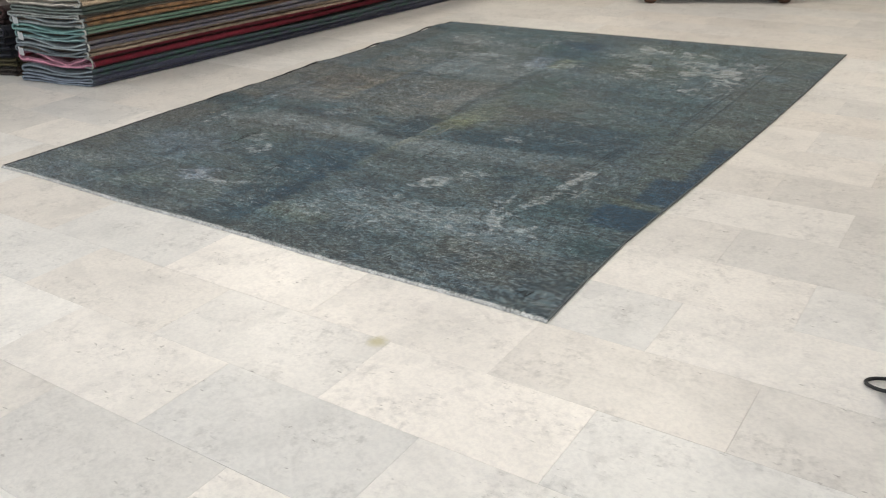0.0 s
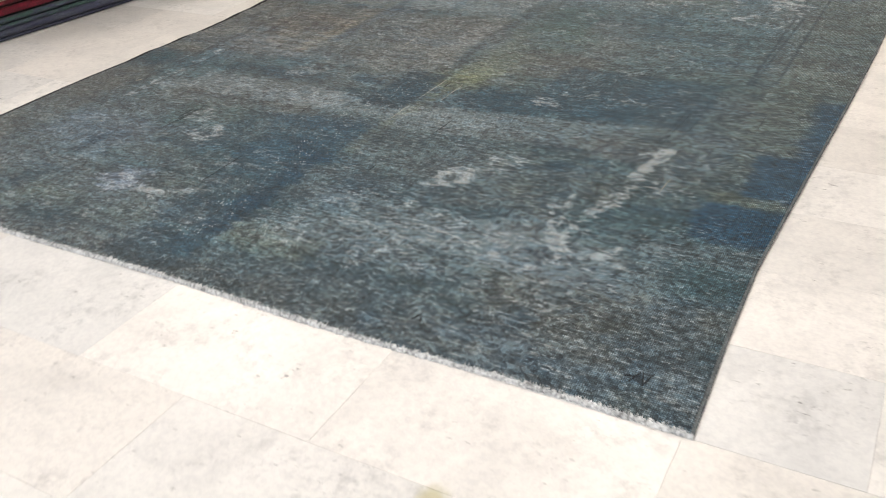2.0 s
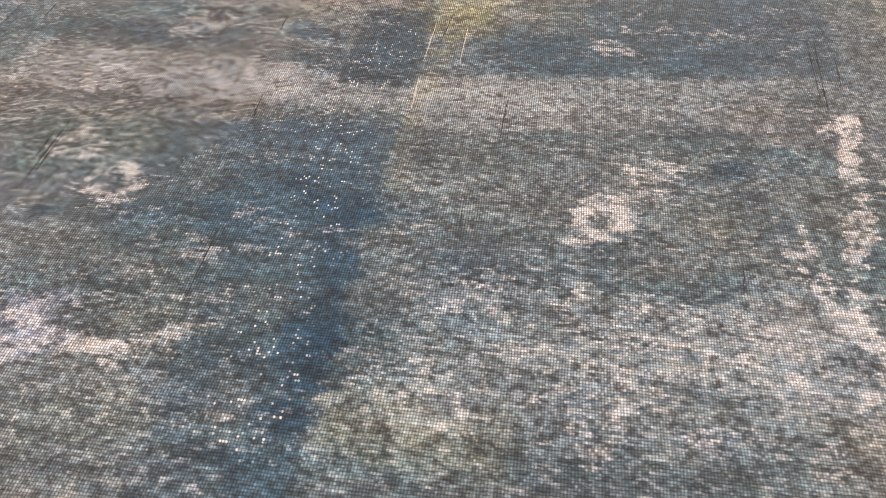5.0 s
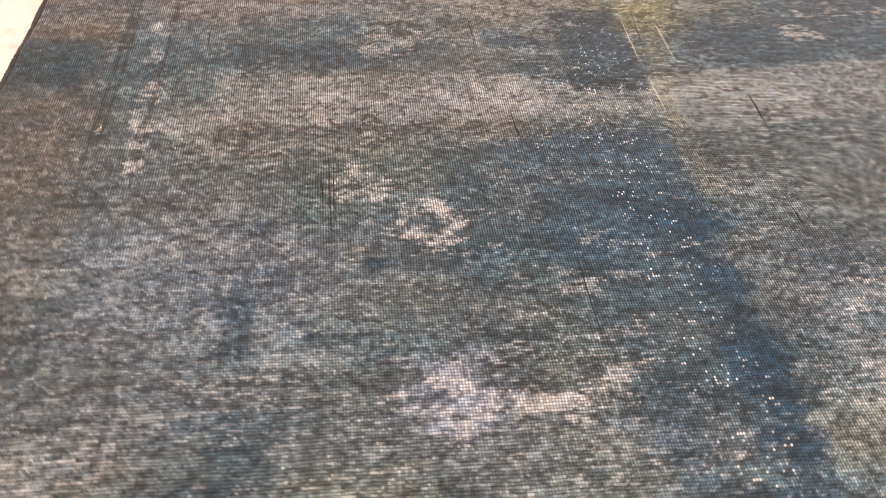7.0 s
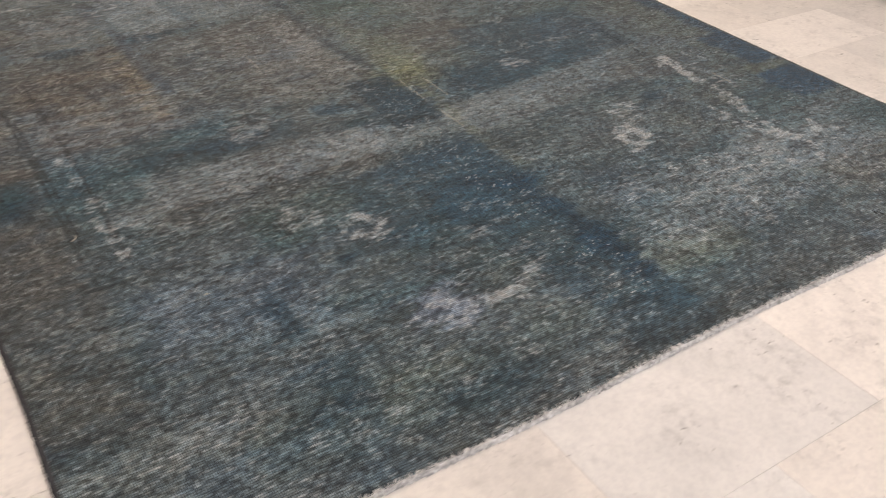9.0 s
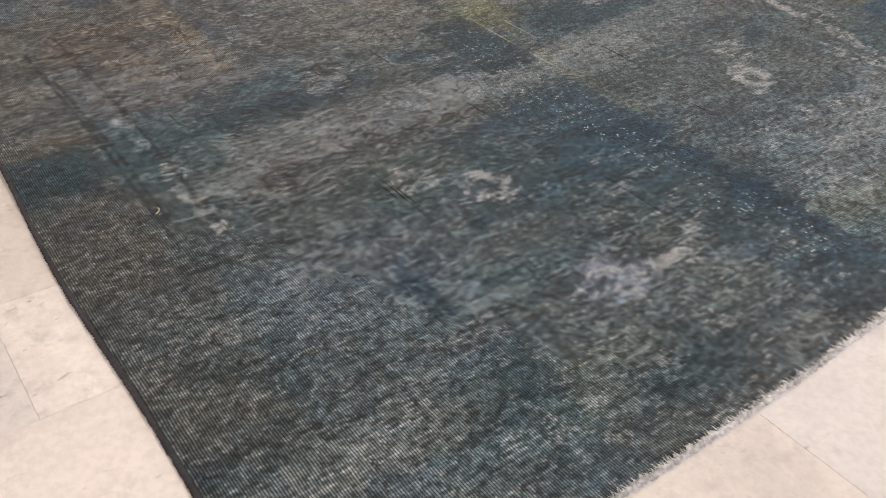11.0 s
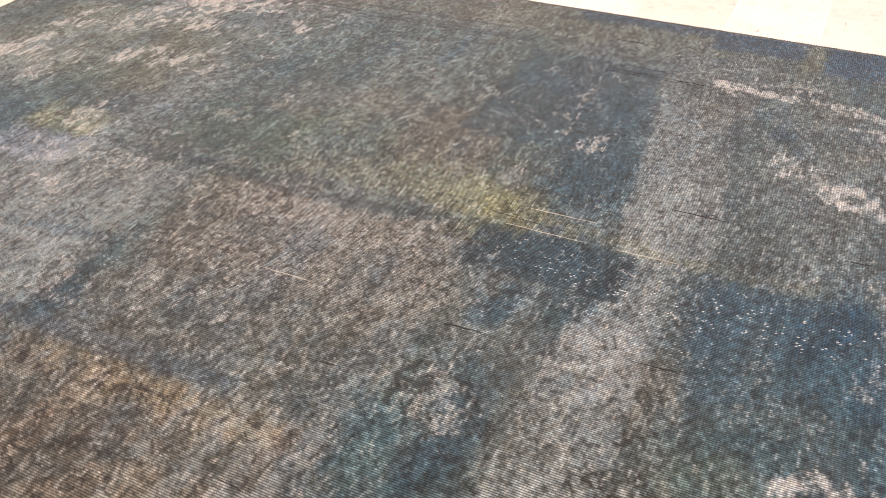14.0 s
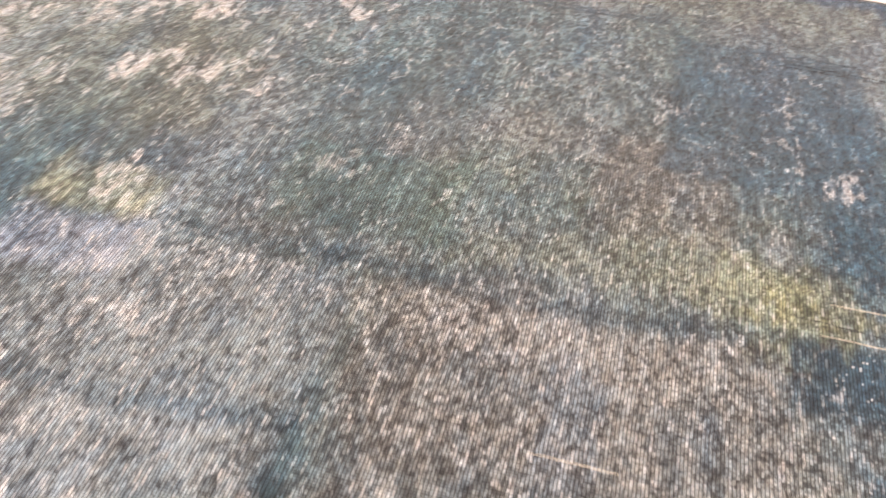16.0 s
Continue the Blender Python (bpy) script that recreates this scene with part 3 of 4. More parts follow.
    c.spot(0.968, 0.334, 0.060, 0.038, LIGHT, 0.75, 0.6, 0.9, 0.6)
    c.spot(0.833, 0.365, 0.065, 0.050, LILAC, 0.55, 0.2, 1.0, 0.7)
    c.spot(0.833, 0.360, 0.060, 0.045, LIGHT, 0.50, 0.4, 1.0, 0.6)
    c.spot(1.075, 0.385, 0.040, 0.035, LIGHT, 0.55, 0.5, 0.9, 0.6)
    c.spot(0.70, 0.32, 0.06, 0.04, LIGHT, 0.18, 0.1)
    c.spot(0.52, 0.37, 0.08, 0.05, LIGHT, 0.16, 0.1)
    c.stroke([(0.296, 1.26), (0.300, 1.10), (0.304, 0.92)], 0.014, LIGHT, 0.40, 0.3, 1.3)
    c.stroke([(0.285, 1.15), (0.285, 1.05)], 0.015, LIGHT, 0.50, 0.4, 0.8)
    c.stroke([(0.287, 1.03), (0.298, 0.88)], 0.018, LIGHT, 0.60, 0.4, 0.7)
    c.spot(0.38, 0.98, 0.07, 0.06, LIGHT, 0.28, 0.3, 1.2, 0.8)
    c.spot(0.36, 1.05, 0.06, 0.05, ASH, 0.6, 0.3)
    c.spot(0.292, 1.400, 0.018, 0.030, LIGHT, 0.60, 0.5, 0.9)
    c.spot(0.288, 1.285, 0.018, 0.030, LIGHT, 0.60, 0.5, 0.9)
    c.stroke([(2.25, 1.14), (2.225, 1.02), (2.21, 0.95)], 0.024, LIGHT, 0.9, 0.6, 0.3)
    c.stroke([(2.21, 0.95), (2.22, 0.84), (2.19, 0.73), (2.16, 0.64), (2.15, 0.52), (2.20, 0.50), (2.27, 0.51), (2.30, 0.57)], 0.017, LIGHT, 0.72, 0.4, 1.3)
    c.stroke([(2.05, 0.77), (2.08, 0.66), (2.11, 0.58), (2.16, 0.52)], 0.013, LIGHT, 0.60, 0.3, 1.3)
    c.stroke([(2.19, 0.82), (2.16, 0.67), (2.12, 0.61), (2.10, 0.72), (2.09, 0.78)], 0.011, LIGHT, 0.55, 0.3, 1.3)
    c.stroke([(2.12, 0.55), (2.18, 0.48), (2.29, 0.54), (2.33, 0.48)], 0.012, LIGHT, 0.60, 0.3, 1.2)
    c.stroke([(2.27, 1.05), (2.31, 0.95), (2.30, 0.85)], 0.014, ASH, 0.6, 0.3)
    for cu, cv, ru, rv, k in ((1.45, 0.37, 0.07, 0.04, 0.30), (1.60, 0.42, 0.07, 0.05, 0.35), (1.72, 0.36, 0.09, 0.06, 0.40), (1.80, 0.48, 0.08, 0.05, 0.35),
                              (1.90, 0.40, 0.08, 0.04, 0.45), (1.98, 0.47, 0.06, 0.05, 0.40), (2.04, 0.40, 0.06, 0.04, 0.40), (1.55, 0.52, 0.06, 0.03, 0.25)):
        c.spot(cu, cv, ru, rv, LIGHT, k, 0.25, 1.4)
    # pale clusters towards the far end
    for cu, cv, ru, rv, k in ((2.24, 2.97, 0.13, 0.10, 0.60), (2.15, 2.51, 0.10, 0.05, 0.60), (2.22, 2.54, 0.06, 0.04, 0.6), (1.85, 2.76, 0.09, 0.06, 0.45),
                              (1.94, 3.32, 0.10, 0.06, 0.55), (1.66, 3.35, 0.08, 0.06, 0.5), (2.26, 3.19, 0.08, 0.06, 0.5), (2.28, 2.73, 0.08, 0.06, 0.55),
                              (2.07, 2.86, 0.06, 0.05, 0.55), (1.76, 3.29, 0.08, 0.05, 0.45), (1.74, 2.92, 0.07, 0.04, 0.55), (0.80, 2.78, 0.10, 0.05, 0.35)):
        c.spot(cu, cv, ru, rv, LIGHT, k * 1.3, 0.45, 1.4)
    for cu, cv, ru, rv, k in ((0.35, 2.73, 0.08, 0.06, 0.5), (0.76, 2.70, 0.05, 0.07, 0.32), (1.38, 2.74, 0.09, 0.04, 0.45), (1.25, 2.62, 0.08, 0.04, 0.3),
                              (2.05, 3.10, 0.12, 0.06, 0.4), (0.55, 3.05, 0.15, 0.07, 0.35), (1.55, 3.10, 0.12, 0.06, 0.35), (2.32, 2.45, 0.05, 0.08, 0.3)):
        c.spot(cu, cv, ru, rv, LIGHT, k * 1.2, 0.4, 1.4)
    c.patch(1.29, 2.62, 1.42, 2.88, YELLOW, 0.40, 0.20, 0.04, 0.03)
    c.patch(1.13, 2.62, 1.28, 2.86, LILAC, 0.35, 0.15, 0.04, 0.03)
    c.stroke([(1.31, 1.58), (1.27, 1.77), (1.28, 1.92), (1.30, 2.23), (1.29, 2.56)], 0.020, NAVY, 0.45, -0.1, 0.7)
    c.stroke([(1.21, 1.80), (1.20, 2.10), (1.22, 2.40), (1.24, 2.60)], 0.050, LIGHT, 0.30, 0.3, 1.3)
    c.patch(1.36, 2.08, 1.62, 2.44, GREEN, 0.50, -0.12, 0.04, 0.03)
    c.patch(1.48, 1.84, 1.72, 2.12, GREEN, 0.35, -0.05, 0.04, 0.03)
    c.patch(1.50, 1.58, 1.82, 1.84, BROWN, 0.50, -0.06, 0.03, 0.02)
    c.patch(1.72, 1.30, 2.28, 1.72, BLUE, 0.55, -0.18, 0.03, 0.02)
    c.patch(1.55, 1.245, 1.70, 1.405, NAVY, 0.45, -0.15, 0.02, 0.015)
    c.patch(0.25, 2.30, 0.62, 3.30, BROWN, 0.35, 0.12, 0.08, 0.08)
    c.patch(1.55, 2.60, 2.10, 3.45, OLIVE, 0.40, 0.06, 0.08, 0.08)
    c.patch(0.30, 0.56, 0.50, 0.86, ASH, 0.30, 0.12, 0.06, 0.05)
    # lacy remains of the drawing
    c.lace(1.40, 0.24, 2.38, 0.62, 0.55, 1201)
    c.lace(0.15, 0.20, 1.15, 0.98, 0.14, 1301)
    c.lace(1.60, 2.42, 2.42, 3.45, 0.62, 1401)
    c.lace(0.25, 2.45, 1.30, 3.45, 0.55, 1501)
    c.lace(0.10, 0.95, 0.55, 1.95, 0.20, 1601)
    c.lace(2.00, 0.45, 2.40, 1.20, 0.55, 1701)
    c.lace(0.50, 1.35, 2.30, 2.50, 0.40, 1801)
    # frost of bare wefts in soft clumps, darker tufts between
    frost = smooth(cloud(u, v, 13, 26, 1901, 4), 0.47, 0.66) * smooth(cloud(u, v, 2.6, 4.0, 1907, 3), 0.36, 0.60)
    near_end = 0.55 + 0.45 * smooth(v, 1.0, 0.5)
    c.pale = np.maximum(c.pale, 0.34 * frost * near_end)
    c.pale = c.pale * (0.42 + 0.75 * smooth(cloud(u, v, 30, 60, 1913, 3), 0.32, 0.62))
    c.tint(smooth(cloud(u, v, 10, 18, 1921, 4), 0.53, 0.66), NAVY, 0.32)
    c.tint(smooth(cloud(u, v, 5, 9, 1931, 4), 0.54, 0.68), DEEP_BLUE, 0.20)
    # dark outlines of single blossoms
    for cu, cv, r in ((0.79, 1.333, 0.055), (0.83, 1.40, 0.03), (0.76, 1.40, 0.03), (1.14, 1.36, 0.035), (0.77, 2.18, 0.05)):
        arc = [(cu + r * (1 + 0.2 * math.sin(3 * q + 40 * cu)) * math.cos(q), cv + r * (1 + 0.2 * math.sin(3 * q + 40 * cu)) * math.sin(q)) for q in np.linspace(30 * cu, 30 * cu + 4.6, 14)]
        c.stroke(arc, 0.0062, (0.010, 0.012, 0.016), 0.60, -0.4, 0.8)
    # guard lines of the border
    for a, v0, v1 in ((0.30, 0.84, 1.95), (0.205, 0.90, 1.90), (0.222, 0.95, 1.70)):
        c.stroke([(a, v0), (a + 0.006, (v0 + v1) / 2), (a - 0.004, v1)], 0.0048, (0.010, 0.014, 0.018), 0.65, -0.35, 0.9)
    for a, v0, v1 in ((2.345, 1.75, 3.35), (2.43, 1.80, 3.40), (2.36, 1.75, 2.6)):
        c.stroke([(a, v0), (a + 0.012, (v0 + v1) / 2), (a + 0.03, v1)], 0.0055, NAVY, 0.65, -0.3, 0.25)
    c.stroke([(2.40, 1.80), (2.43, 2.60), (2.45, 3.35)], 0.012, LIGHT, 0.18, 0.2, 0.6)
    c.stroke([(2.45, 1.95), (2.41, 1.50), (2.385, 1.05)], 0.008, LIGHT, 0.22, 0.2, 0.6)
    # wool spun and dyed in bands
    band = 1 + 0.22 * (cloud(u, v, 1.2, 16, 808, 3) - 0.5)
    mott = 1 + 0.8 * (cloud(u, v, 12, 24, 909, 4) - 0.5)
    grey = c.col.mean(-1, keepdims=True)
    rich = np.maximum(grey + 1.24 * (c.col - grey), 0.004)
    col = np.clip(rich * (band * mott)[..., None] * np.array([0.98, 1.09, 1.14]), 0.004, 0.6)
    return np.concatenate([col, np.clip(c.pale, 0, 1)[..., None]], -1), np.stack([np.clip(c.worn, 0, 1), np.clip(c.crack, 0, 1), np.clip(c.dots, 0, 1), np.ones(u.shape)], -1)


def rug_height(u, v):
    z = 0.0065 + 0.0016 * (cloud(u, v, 2.2, 2.0, 41, 2) - 0.5)
    lift = np.exp(-((u / 0.22) ** 2)) * smooth(v, 0.9, 1.6)
    return z + lift * 0.012 * np.clip(np.sin(v * 9.5 + 0.8) * 0.7 + 0.4 * np.sin(v * 21), 0, 1)


def left_wave(v):
    return 0.008 * np.sin(v * 5.2) * smooth(v, 0.2, 1.0) + 0.03 * smooth(v, 2.4, 3.6)


rug = tagged(new("rug"), "large worn overdyed teal and brown wool rug lying flat", "rug")
NU, NV = int(WIDE / STEP), int(LONG / STEP)
ss, tt = np.meshgrid(np.linspace(0, 1, NU), np.linspace(0, 1, NV))
vv = tt * LONG
for _ in range(3):
    uu = left_wave(vv) + ss * (right_edge(vv) - left_wave(vv))
    vv = 0.003 + 0.004 * np.sin(uu * 6.0) + tt * (top_edge(uu) - 0.003)
zz = rug_height(uu, vv)
edge = (ss == 0) | (ss == 1) | (tt == 0) | (tt == 1)
zz = np.where(edge, 0.0015, zz)
dye, wear = paint_rug(uu, vv)
co = np.stack([uu + RX, vv + RY, zz], -1).reshape(-1, 3)
k = np.arange(NU * NV).reshape(NV, NU)
quads = np.stack([k[:-1, :-1], k[:-1, 1:], k[1:, 1:], k[1:, :-1]], -1).reshape(-1, 4)
me = bpy.data.meshes.new("wool_face")
me.vertices.add(len(co))
me.vertices.foreach_set("co", co.ravel())
me.loops.add(quads.size)
me.loops.foreach_set("vertex_index", quads.ravel().astype(np.int32))
me.polygons.add(len(quads))
me.polygons.foreach_set("loop_start", np.arange(0, quads.size, 4, dtype=np.int32))
me.update(calc_edges=True)
me.polygons.foreach_set("use_smooth", np.ones(len(quads), dtype=bool))
for nm, val in (("dye", dye), ("wear", wear)):
    attr = me.color_attributes.new(nm, "FLOAT_COLOR", "POINT")
    attr.data.foreach_set("color", val.ravel().astype(np.float32))
me.materials.append(RUG)
wool_face = new("wool_face", me)
wool_face.parent = rug


def cord(points, radius, twist=0.008):
    """A whipped edge: the radius swells from turn to turn."""
    fine, radii, run = [], [], 0.0
    for a, b in zip(points, points[1:]):
        a, b = Vector(a), Vector(b)
        n = max(2, int((b - a).length / 0.004))
        for i in range(n):
            fine.append(a.lerp(b, i / n))
            run += (b - a).length / n
            radii.append(radius * (1 + 0.22 * math.sin(run / twist * 2 * math.pi) + random.uniform(-0.15, 0.15)))
    return tube(fine, radii, 6, 0.8)


vs = np.linspace(0.0, 3.70, 90)
part("side_binding", cord([(RX + right_edge(v) + 0.001, RY + 0.006 + v * (top_edge(2.7) - 0.006) / 3.70, 0.0055) for v in vs], 0.0042), GREY_BINDING, rug, "whipped grey yarn edge", True)
part("side_binding", cord([(RX + left_wave(v) - 0.001, RY + 0.006 + v * (top_edge(0) - 0.006) / 3.70, 0.005 + float(rug_height(np.array(0.0), np.array(v))) - 0.0065) for v in vs], 0.0055), DARK_BINDING, rug, "whipped dark yarn edge", True)
# the cut end: a pale band with short warp ends over the pile
bm = bmesh.new()
us = np.arange(0.0, 2.629, 0.004)
rows = []
for u in us:
    y = RY + 0.003 + 0.004 * math.sin(u * 6.0)
    inner = 0.0005 + 0.011 * random.random() ** 3 + 0.003 * math.sin(u * 40) * random.random()
    rows.append([bm.verts.new((RX + u, y - 0.004 - 0.004 * random.random() ** 2, 0.0004)), bm.verts.new((RX + u, y - 0.0035 + random.uniform(-0.0015, 0.0015), 0.005)),
                 bm.verts.new((RX + u, y + 0.0, 0.0088 + random.uniform(0, 0.001))), bm.verts.new((RX + u, y + inner, 0.0078))])
for a, b in zip(rows, rows[1:]):
    for i in range(3):
        bm.faces.new((a[i], b[i], b[i + 1], a[i + 1]))
for u in np.arange(0.004, 2.625, 0.0035):
    y = RY + 0.005 + 0.004 * math.sin(u * 6.0)
    l, w, dx = 0.002 + 0.009 * random.random() ** 2, 0.0010, random.uniform(-0.004, 0.004)
    a = [bm.verts.new((RX + u - w, y, 0.0085)), bm.verts.new((RX + u + w, y, 0.0085)), bm.verts.new((RX + u + w * 0.4 + dx, y + l, 0.0095)), bm.verts.new((RX + u - w * 0.4 + dx, y + l, 0.0095))]
    bm.faces.new(a)
tagged(part("fringe", bm, PALE_COTTON, rug, "pale undyed cotton fringe"), kind="stuff")


def slit(u0, v0, u1, v1, width, material):
    """One loose or missing warp, a narrow raised line along the rug."""
    pts = []
    for i in range(9):
        f = i / 8
        u, v = u0 + (u1 - u0) * f + random.uniform(-0.0008, 0.0008), v0 + (v1 - v0) * f
        pts.append((RX + u, RY + v, float(rug_height(np.array(u), np.array(v))) + 0.0004))
    part("loose_warp", tube(pts, [width * (0.3 + 0.7 * math.sin(math.pi * (0.1 + 0.8 * i / 8))) for i in range(9)], 5, 0.6), material, rug)


for s in ((1.06, 0.63, 1.062, 0.45), (1.54, 1.12, 1.535, 0.975), (1.485, 0.75, 1.488, 0.69), (0.635, 0.88, 0.64, 0.77), (0.975, 1.43, 0.978, 1.34),
          (1.98, 0.67, 1.975, 0.605), (1.015, 1.065, 1.02, 0.98), (2.22, 1.27, 2.215, 1.17), (0.65, 0.92, 0.652, 0.70), (0.658, 0.90, 0.66, 0.74)):
    slit(*s, 0.0013, DARK_YARN)
for s in ((0.49, 1.59, 0.485, 1.53), (0.39, 1.40, 0.39, 1.32), (0.785, 1.61, 0.79, 1.53), (2.455, 1.52, 2.45, 1.36), (2.22, 1.48, 2.205, 1.20), (2.235, 1.46, 2.22, 1.25),
          (2.27, 1.40, 2.262, 1.28), (0.71, 2.71, 0.71, 2.49), (1.378, 1.49, 1.362, 1.33)):
    slit(*s, 0.0010, DARK_YARN)
for s in ((1.342, 1.44, 1.338, 1.26), (1.42, 1.42, 1.42, 1.25), (1.338, 1.18, 1.34, 1.05), (0.985, 1.86, 0.985, 1.73), (2.305, 0.97, 2.30, 0.87)):
    slit(*s, 0.0010, PALE_YARN)
# a few dark stitches by the corner
for s in ((2.475, 0.095, 2.49, 0.135), (2.495, 0.135, 2.505, 0.095), (2.505, 0.100, 2.515, 0.140), (2.46, 0.110, 2.475, 0.118), (1.985, 0.10, 1.995, 0.13), (1.998, 0.12, 2.006, 0.10)):
    slit(*s, 0.0022, DARK_YARN)


# ---- lint on the rug ----
def lint(u, v, length, turn):
    pts = []
    for i in range(8):
        a = turn + (i / 7 - 0.5) * 1.6
        pts.append((RX + u + length * math.cos(a) * 0.7, RY + v + length * math.sin(a) * 0.7, 0.0085))
    tagged(part("lint", tube(pts, 0.0014, 5), PALE_YARN, smooth=True), "small pale scrap of thread lying on the rug", "lint", "lint on the rug")


lint(0.082, 1.287, 0.010, 0.3)
lint(0.205, 1.03, 0.022, -0.6)
lint(0.40, 0.66, 0.008, 1.2)


# ---- folded rugs in stacks ----
def fold_profile(width, height, layers, wave, rng):
    """Middle line of a rug folded to and fro, in x and z."""
    gap, rough = height / layers, rng.uniform(0.4, 0.9)
    pts = []
    for i in range(layers):
        z = gap * (i + 0.5)
        xs = np.linspace(0.02, width - gap * 0.5, 14)
        line = [(x, z + wave * math.sin(x / width * 6.5 + rough) * (i + 1) / layers + rng.uniform(-1, 1) * gap * 0.10) for x in xs]
        if i % 2 == 0:
            line = line[::-1]
        pts += line
        if i < layers - 1:
            (x0, z0), (x1, z1) = line[-1], (line[-1][0], line[-1][1] + gap)
            s = -1 if i % 2 == 0 else 1
            for a in (0.25, 0.5, 0.75):
                pts.append((x0 + s * gap * 0.5 * math.sin(math.pi * a), z0 + gap * (1 - math.cos(math.pi * a)) / 2))
    return pts, gap


def folded_rug(m, width, length, height, layers, wave, body_mat, end_mat, edge_mat, label, seed, tag=False, curl=False):
    rng = random.Random(seed)
    pts, gap = fold_profile(width, height, layers, wave, rng)
    thick = gap * 0.40
    norm = []
    for i, (x, z) in enumerate(pts):
        a, b = pts[max(i - 1, 0)], pts[min(i + 1, len(pts) - 1)]
        dx, dz = b[0] - a[0], b[1] - a[1]
        q = math.hypot(dx, dz) or 1
        norm.append((-dz / q, dx / q))
    loop = [(x + nx * thick, z + nz * thick) for (x, z), (nx, nz) in zip(pts, norm)] + [(x - nx * thick, z - nz * thick) for (x, z), (nx, nz) in zip(pts, norm)][::-1]
    thing = tagged(new("folded_rug"), label, "rug", "folded rugs in the stacks")
    thing.matrix_world = m
    steps = 26
    phase = rng.uniform(0, 6)
    bm = bmesh.new()
    rings = []
    skew = rng.uniform(-0.01, 0.01)
    for j in range(steps + 1):
        y = length * (j / steps) ** 1.3
        dz = 0.005 * math.sin(y * 3.1 + phase) * min(1, y * 2) * (height / 0.05)
        dx = 0.010 * math.sin(y * 2.3 + phase * 2) * min(1, y * 2)
        rings.append([bm.verts.new((x + dx * (x / width), y - (0.15 * (1 - x / width) + skew * x * 3 + rng.uniform(-0.003, 0.003)) * (1 - j / steps), max(0.0, z + dz * z / height))) for x, z in loop])
    n = len(loop)
    for a, b in zip(rings, rings[1:]):
        for i in range(n):
            bm.faces.new((a[i], b[i], b[(i + 1) % n], a[(i + 1) % n]))
    first = [v.co.copy() for v in rings[0]]
    part("body", bm, body_mat, thing, smooth=True)
    # cut end, a pale lip a few millimetres proud
    bm = bmesh.new()
    half_n = n // 2
    front = [[bm.verts.new((v.x + (0.002 if i % 2 else -0.002) * rng.random(), v.y - 0.004 - 0.004 * rng.random(), v.z)) for i, v in enumerate(first)],
             [bm.verts.new((v.x, v.y + 0.010, v.z + (0.0015 if i < half_n else -0.0008))) for i, v in enumerate(first)]]
    for i in range(n):
        bm.faces.new((front[0][i], front[1][i], front[1][(i + 1) % n], front[0][(i + 1) % n]))
    for i in range(half_n - 1):
        bm.faces.new((front[0][i], front[0][i + 1], front[0][n - 2 - i], front[0][n - 1 - i]))
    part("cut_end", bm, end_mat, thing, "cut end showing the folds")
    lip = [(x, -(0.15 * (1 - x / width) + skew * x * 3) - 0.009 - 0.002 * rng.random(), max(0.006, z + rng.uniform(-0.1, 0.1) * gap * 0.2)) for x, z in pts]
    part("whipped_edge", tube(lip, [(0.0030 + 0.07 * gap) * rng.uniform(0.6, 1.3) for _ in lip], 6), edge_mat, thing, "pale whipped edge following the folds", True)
    if curl:
        r = height * 0.36
        path = [(width - 0.09 + rng.uniform(-0.02, 0.02), height * 0.16), (width - 0.03, height * 0.12)]
        path += [(width - 0.012 + r * 0.8 * math.sin(a), height * 0.5 - r * math.cos(a)) for a in (0.3, 0.8, 1.3, 1.8, 2.3, 2.8)]
        path += [(width - 0.035, height * 0.86), (width - 0.06 + rng.uniform(-0.01, 0.02), height * 0.80)]
        part("rolled_edge", tube([(x, -0.012 - 0.004 * rng.random(), z) for x, z in path], 0.0055, 6), EDGE_YARN, thing, "pale rolled edge at the fold", True)
    if tag:
        bm = bmesh.new()
        g = [[bm.verts.new((0.02 + 0.05 * i / 4, -0.150 - 0.006 * math.sin(i), height * 0.9 - 0.045 * j / 2 + 0.004 * math.sin(i * 1.3))) for i in range(5)] for j in range(3)]
        for a, b in zip(g, g[1:]):
            for i in range(4):
                bm.faces.new((a[i], b[i], b[i + 1], a[i + 1]))
        bmesh.ops.solidify(bm, geom=bm.faces[:], thickness=0.001)
        part("tag", bm, PAPER, thing, "white paper price tag")
    return thing


